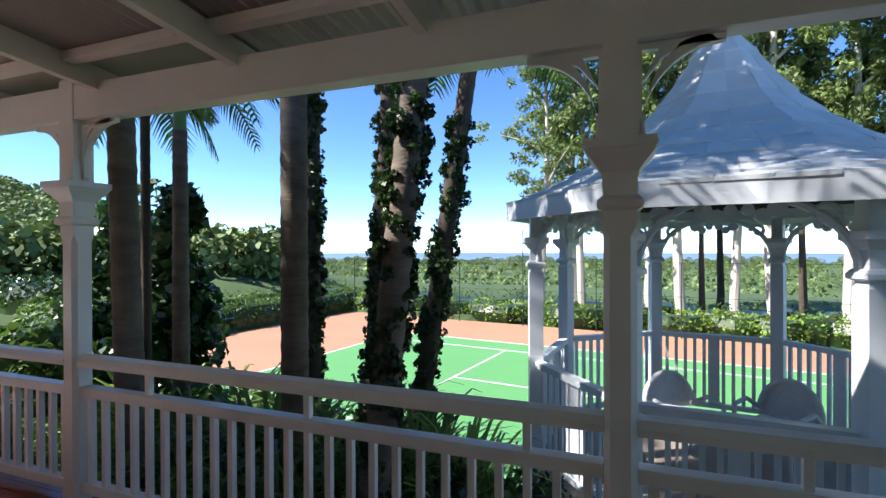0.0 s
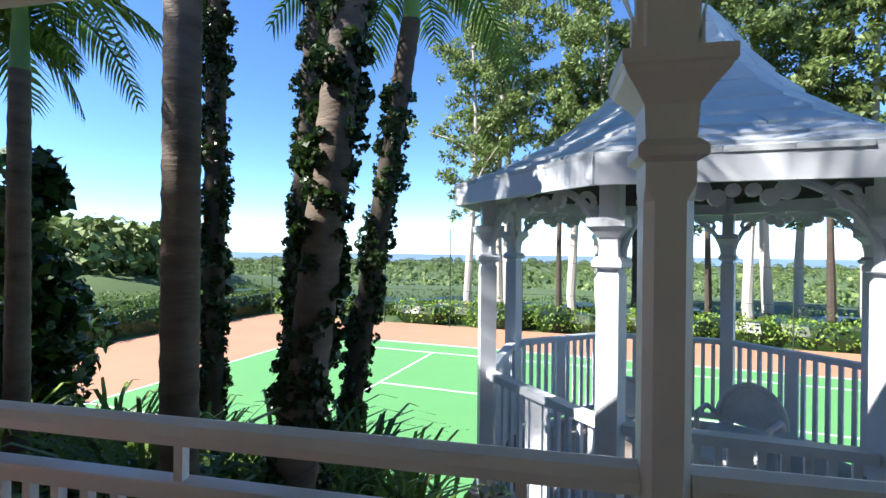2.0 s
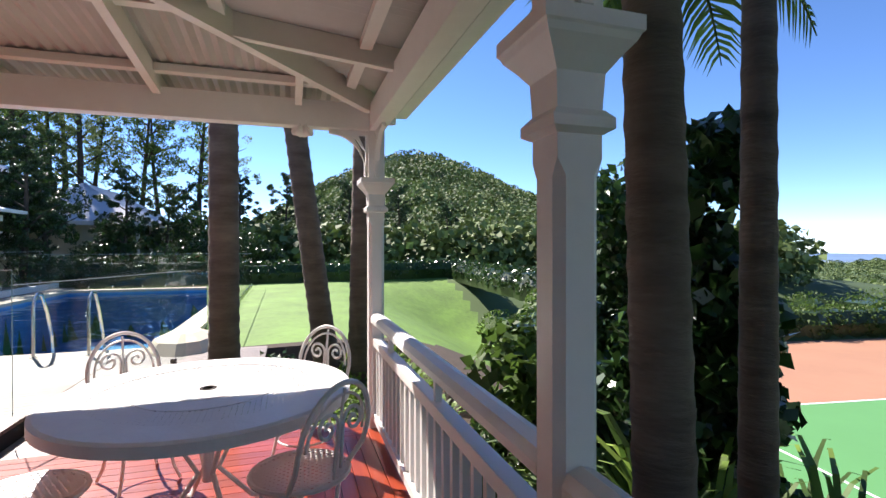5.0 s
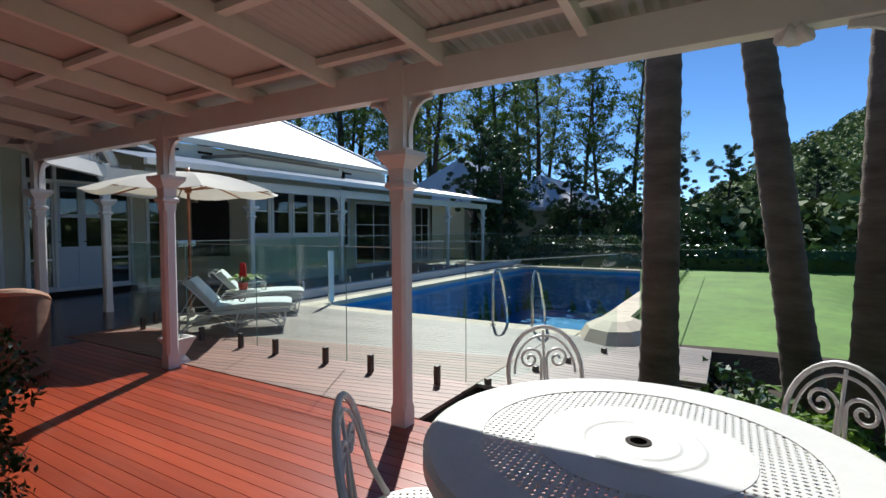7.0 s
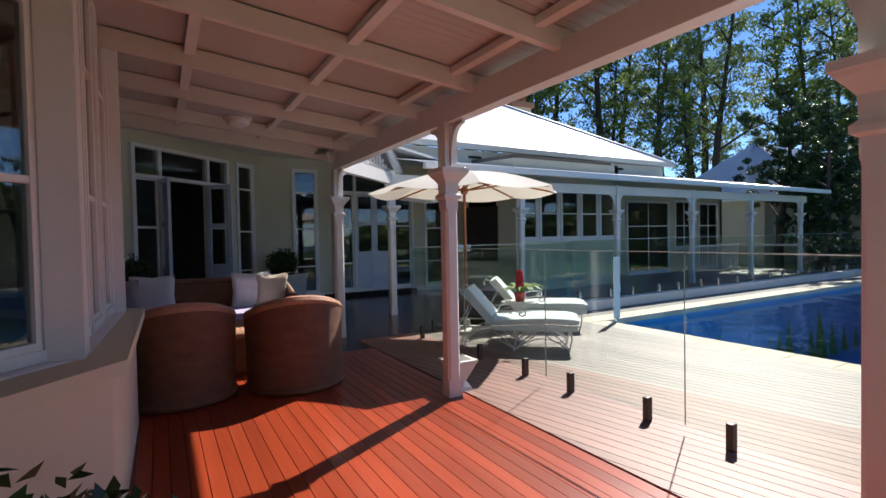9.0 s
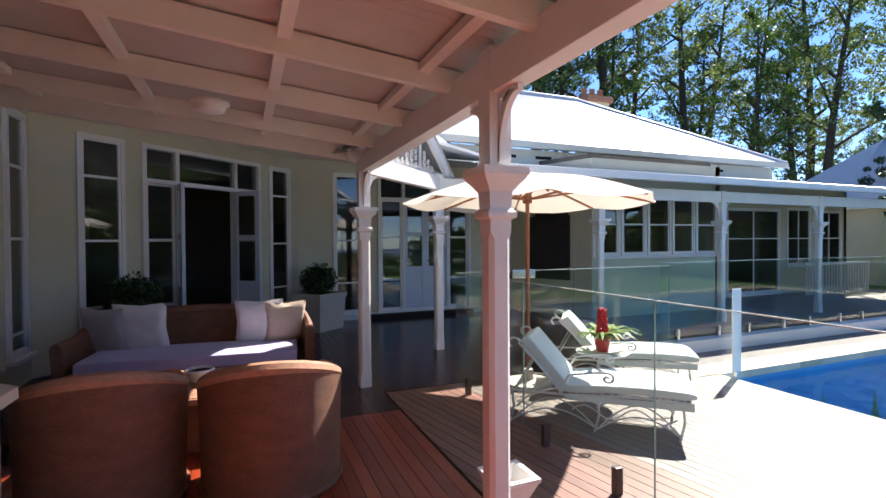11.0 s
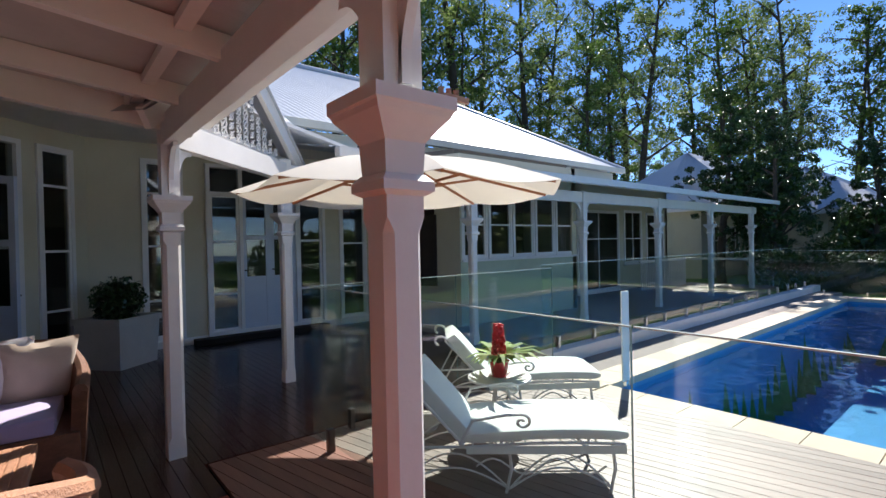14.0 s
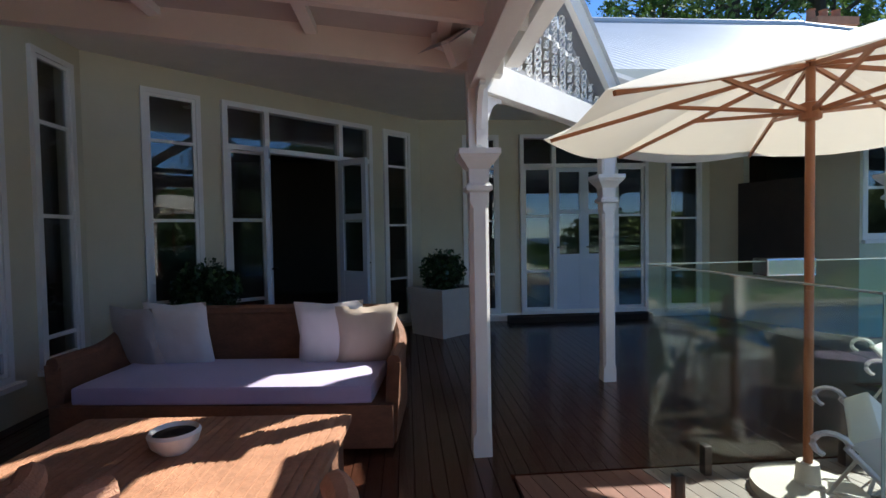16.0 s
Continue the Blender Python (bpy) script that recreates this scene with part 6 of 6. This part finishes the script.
lounger(Matrix.Translation((-8.30, -7.82, 0)) @ Matrix.Rotation(ang + .06, 4, "Z") @ LOW)
st = thing("side_table", "small round white iron side table between the loungers", "table", m=Matrix.Translation((-7.95, -7.28, 0)))
part("tabletop", lathe([(0, .44), (.24, .44), (.255, .45), (.255, .462), (.24, .466), (0, .46)], 32), M_CAST, st)
for k in range(3):
    a = radians(120 * k + 20)
    part("leg", tube([(.05 * math.cos(a), .05 * math.sin(a), .44), (.1 * math.cos(a), .1 * math.sin(a), .2), (.2 * math.cos(a), .2 * math.sin(a), .005)], .010, 6), M_CAST, st, smooth=True)
pp = thing("bromeliad", "red flowering bromeliad in a red pot on the side table", "potted plant", m=Matrix.Translation((-7.95, -7.28, .466)))
part("pot", lathe([(0, 0), (.06, 0), (.08, .12), (.086, .125), (.07, .12), (0, .1)], 22), M_POT, pp, smooth=True)
bm = bmesh.new()
for k in range(46):
    a = random.uniform(0, 6.28)
    l = random.uniform(.28, .46)
    pts = [Vector((math.cos(a) * l * t_ * .9, math.sin(a) * l * t_ * .9, .11 + l * (.9 * t_ - .75 * t_ * t_))) for t_ in (0, .35, .7, 1)]
    sd = Vector((-math.sin(a), math.cos(a), 0))
    w = (.036, .052, .036, .003)
    A = [bm.verts.new(p + sd * q * .5) for p, q in zip(pts, w)]
    B = [bm.verts.new(p - sd * q * .5) for p, q in zip(pts, w)]
    for i in range(3):
        bm.faces.new((A[i], A[i + 1], B[i + 1], B[i]))
part("leaves", bm, M_LEAFB, pp)
bm = bmesh.new()
for k in range(46):
    z = .16 + .26 * k / 46
    a = k * 2.4
    r = .065 * (1 - .5 * k / 46)
    superblock(.04, .022, .03, .008, bm=bm, m=Matrix.Translation((r * math.cos(a) * .7, r * math.sin(a) * .7, z)) @ Matrix.Rotation(a, 4, "Z"))
part("flower", bm, mat("red_petals", (.65, .02, .03), .5), pp)

# umbrella
UX, UY = -7.5, -7.93
um = thing("market_umbrella", "open cream canvas umbrella with timber pole and ribs", "umbrella", m=Matrix.Translation((UX, UY, 0)))
part("pole", tube([(0, 0, .05), (0, 0, 2.31)], .022, 12), M_TEAK, um, smooth=True)
part("base", lathe([(0, 0), (.26, 0), (.26, .05), (.06, .07), (.05, .18), (.03, .18), (0, .18)], 28), M_PLANT, um)
part("hub", lathe([(.024, 1.96), (.05, 1.97), (.05, 2.05), (.024, 2.06)], 16), M_TEAK, um)
part("finial", lathe([(0, 2.30), (.03, 2.30), (.035, 2.33), (0, 2.36)], 12), M_TEAK, um)
UR = 1.36
tips = [Vector((UR * math.cos(radians(20 + 45 * k)), UR * math.sin(radians(20 + 45 * k)), 1.98)) for k in range(8)]
apex = Vector((0, 0, 2.29))
for k in range(8):
    a, b = tips[k], tips[(k + 1) % 8]
    bm = bmesh.new()
    for off in (0, -.004):
        rows = []
        for i in range(9):
            f = i / 8
            row = []
            for j in range(7):
                g_ = j / 6
                p = apex.lerp(a.lerp(b, g_), f)
                p.z += .06 * math.sin(math.pi * f) - .05 * math.sin(math.pi * g_) * f + off
                row.append(p)
            rows.append(row)
        sheet(rows, bm)
    part("canopy", bm, M_CANVAS, um, smooth=True)
    p0, p1 = apex + Vector((0, 0, -.04)), a + Vector((0, 0, -.02))
    rb = part("rib", beam(p0 + (p1 - p0) * .02, p0 + (p1 - p0) * .97, .016, .022), M_TEAK, um)
    part("strut", beam((0.03 * math.cos(radians(20 + 45 * k)), .03 * math.sin(radians(20 + 45 * k)), 2.01), p0.lerp(p1, .5), .016, .02), M_TEAK, rb)


# planters and bushes
def planter(x, y, s, h, ang_, bush_r, n, label):
    t = thing("planter_box", label, "planter", m=Matrix.Translation((x, y, 0)) @ Matrix.Rotation(radians(ang_), 4, "Z"))
    bm = square_lathe([(s * .43, .0), (s * .47, h - .08), (s * .5, h - .08), (s * .5, h), (s * .44, h), (s * .42, h - .06)])
    part("box", bm, M_PLANT, t)
    part("soil", box(-s * .42, -s * .42, h - .1, s * .42, s * .42, h - .055), M_SOIL, t)
    b = thing("clipped_bush", "dark clipped ball bush growing in the planter", "bush", m=Matrix.Translation((x, y, h - .06)))
    leaf_part("foliage", b, [(0, 0, bush_r * .8)] + [(bush_r * .3 * math.cos(k), bush_r * .3 * math.sin(k), bush_r * .85) for k in range(6)], [bush_r] + [bush_r * .7] * 6, n, .06, M_LEAFD, aspect=.6)
    part("stem", lathe([(.03, -.01), (.02, bush_r * .8)], 8), M_BARKD, b)


planter(-5.92, -12.42, .72, .66, 40, .34, 2200, "tapered cream planter box beside the french doors")
planter(-3.35, -10.75, .55, .62, 40, .36, 2200, "cream planter box behind the sofa")

# ladder leaning on the lounge wall
ld = thing("timber_ladder", "dark rustic timber ladder leaning on the wall", "ladder")
la, lb = Vector((-2.95, -7.75, 0)), Vector((-2.95, -8.2, 0))
tp = Vector((.45, 0, 2.35))
for p in (la, lb):
    part("rail", beam(p + Vector((0, 0, .01)), p + tp, .05, .06), M_BARKD, ld)
for k in range(6):
    f = .1 + .16 * k
    part("rung", tube([la + tp * f, lb + tp * f], .02, 7), M_BARKD, ld)
# white ornament at the foot of the post, a made-up trough shape standing in
orn = thing("stone_trough", "small pale ornament at the post foot, simplified to a trough shape", "trough", m=Matrix.Translation((XP - .14, -5.78, 0)))
part("foot", square_lathe([(.09, 0), (.08, .03), (.05, .08), (.07, .12)]), M_CAST, orn)
part("trough", square_lathe([(.07, .12), (.12, .24), (.13, .25), (.13, .27), (.10, .27), (.07, .18)]), M_CAST, orn)
# ceiling light and floodlight
cl = thing("ceiling_light", "round white ceiling light under the rafters", "lamp", m=Matrix.Translation((-4.45, -7.35, roof_z(1.42))))
part("rose", lathe([(0, .0), (.13, .0), (.135, -.02), (.12, -.03), (0, -.03)], 28), M_CAST, cl)
part("glass", lathe([(.115, -.03), (.10, -.07), (.05, -.09), (0, -.093)], 28), M_CAST, cl, smooth=True)
fl = thing("floodlight", "white twin floodlight fixed under the beam", "lamp", m=Matrix.Translation((XP - .02, -.55, BEAM0)))
part("base", lathe([(0, 0), (.05, 0), (.05, -.03), (0, -.03)], 16), M_CAST, fl)
for s in (-1, 1):
    part("lamp_head", lathe([(0, 0), (.03, 0), (.055, .09), (.05, .1), (0, .095)], 16, m=Matrix.Translation((0, s * .03, -.04)) @ Matrix.Rotation(s * radians(70), 4, "X") @ Matrix.Rotation(math.pi * 0.15, 4, "Y")), M_CAST, fl)
# wicker chairs and table in the gazebo
M_WHW = mat("white_wicker", (0.6, 0.6, 0.6), .6, grain=.15, scale=30, bump=.6, bscale=100)
for x_, y_, a_ in ((.5, 2.75, 30), (1.2, 2.8, -40)):
    c = thing("white_wicker_chair", "white wicker armchair in the gazebo", "armchair", "gazebo chairs", m=Matrix.Translation((x_, y_, GZ)) @ Matrix.Rotation(radians(a_ + 180), 4, "Z") @ Matrix.Scale(.82, 4))
    part("seat", superblock(.52, .5, .08, .03, m=Matrix.Translation((0, 0, .4))), M_WHW, c, smooth=True)
    part("backrest", tube([(.3 * math.cos(t), -.26 - .05 * math.sin(t), .48 + .36 * math.sin(t)) for t in [math.pi * k / 12 for k in range(13)]], .03, 8), M_WHW, c, smooth=True)
    part("back_panel", sheet([[(.28 * math.cos(t) * f, -.26 - .05 * math.sin(t) * f, .46 + .36 * math.sin(t) * f) for t in [math.pi * k / 12 for k in range(13)]] for f in (.05, .5, 1)]), M_WHW, c)
    for sx in (-1, 1):
        part("armrest", tube([(sx * .29, -.25, .5), (sx * .32, -.05, .62), (sx * .31, .2, .60), (sx * .28, .25, .42)], .025, 7), M_WHW, c, smooth=True)
        for sy in (-1, 1):
            part("leg", tube([(sx * .22, sy * .2, .38), (sx * .25, sy * .23, .0)], .016, 7), M_WHW, c)
gt = thing("gazebo_table", "low round table in the gazebo", "table", m=Matrix.Translation((.85, 2.3, GZ)) @ Matrix.Scale(.85, 4))
part("tabletop", lathe([(0, .48), (.34, .48), (.35, .5), (.34, .52), (0, .52)], 28), M_WHW, gt)
part("pedestal", lathe([(.2, 0), (.18, .04), (.05, .1), (.05, .48)], 16), M_WHW, gt)

# bush in a pot beside the bay sill
pb = thing("potted_bush", "dark leafy bush in a round pot beside the bay", "potted plant", m=Matrix.Translation((-3.4, -2.98, 0)))
part("pot", lathe([(0, .004), (.16, .004), (.19, .05), (.23, .34), (.25, .36), (.25, .4), (.22, .4), (.21, .36), (0, .35)], 28), M_PLANT, pb, smooth=True)
bl = [(random.uniform(-.26, .26), random.uniform(-.26, .26), random.uniform(.5, .98), random.uniform(.13, .2)) for k in range(20)]
bm = bmesh.new()
for q in bl[:8]:
    tube([(0, 0, .35), (q[0] * .4, q[1] * .4, q[2] * .7), q[:3]], .01, 5, bm, radii=[.012, .009, .005])
part("stem", bm, M_BARKD, pb)
leaf_part("foliage", pb, [q[:3] for q in bl], [q[3] for q in bl], 7000, .032, M_LEAFD, aspect=.5)
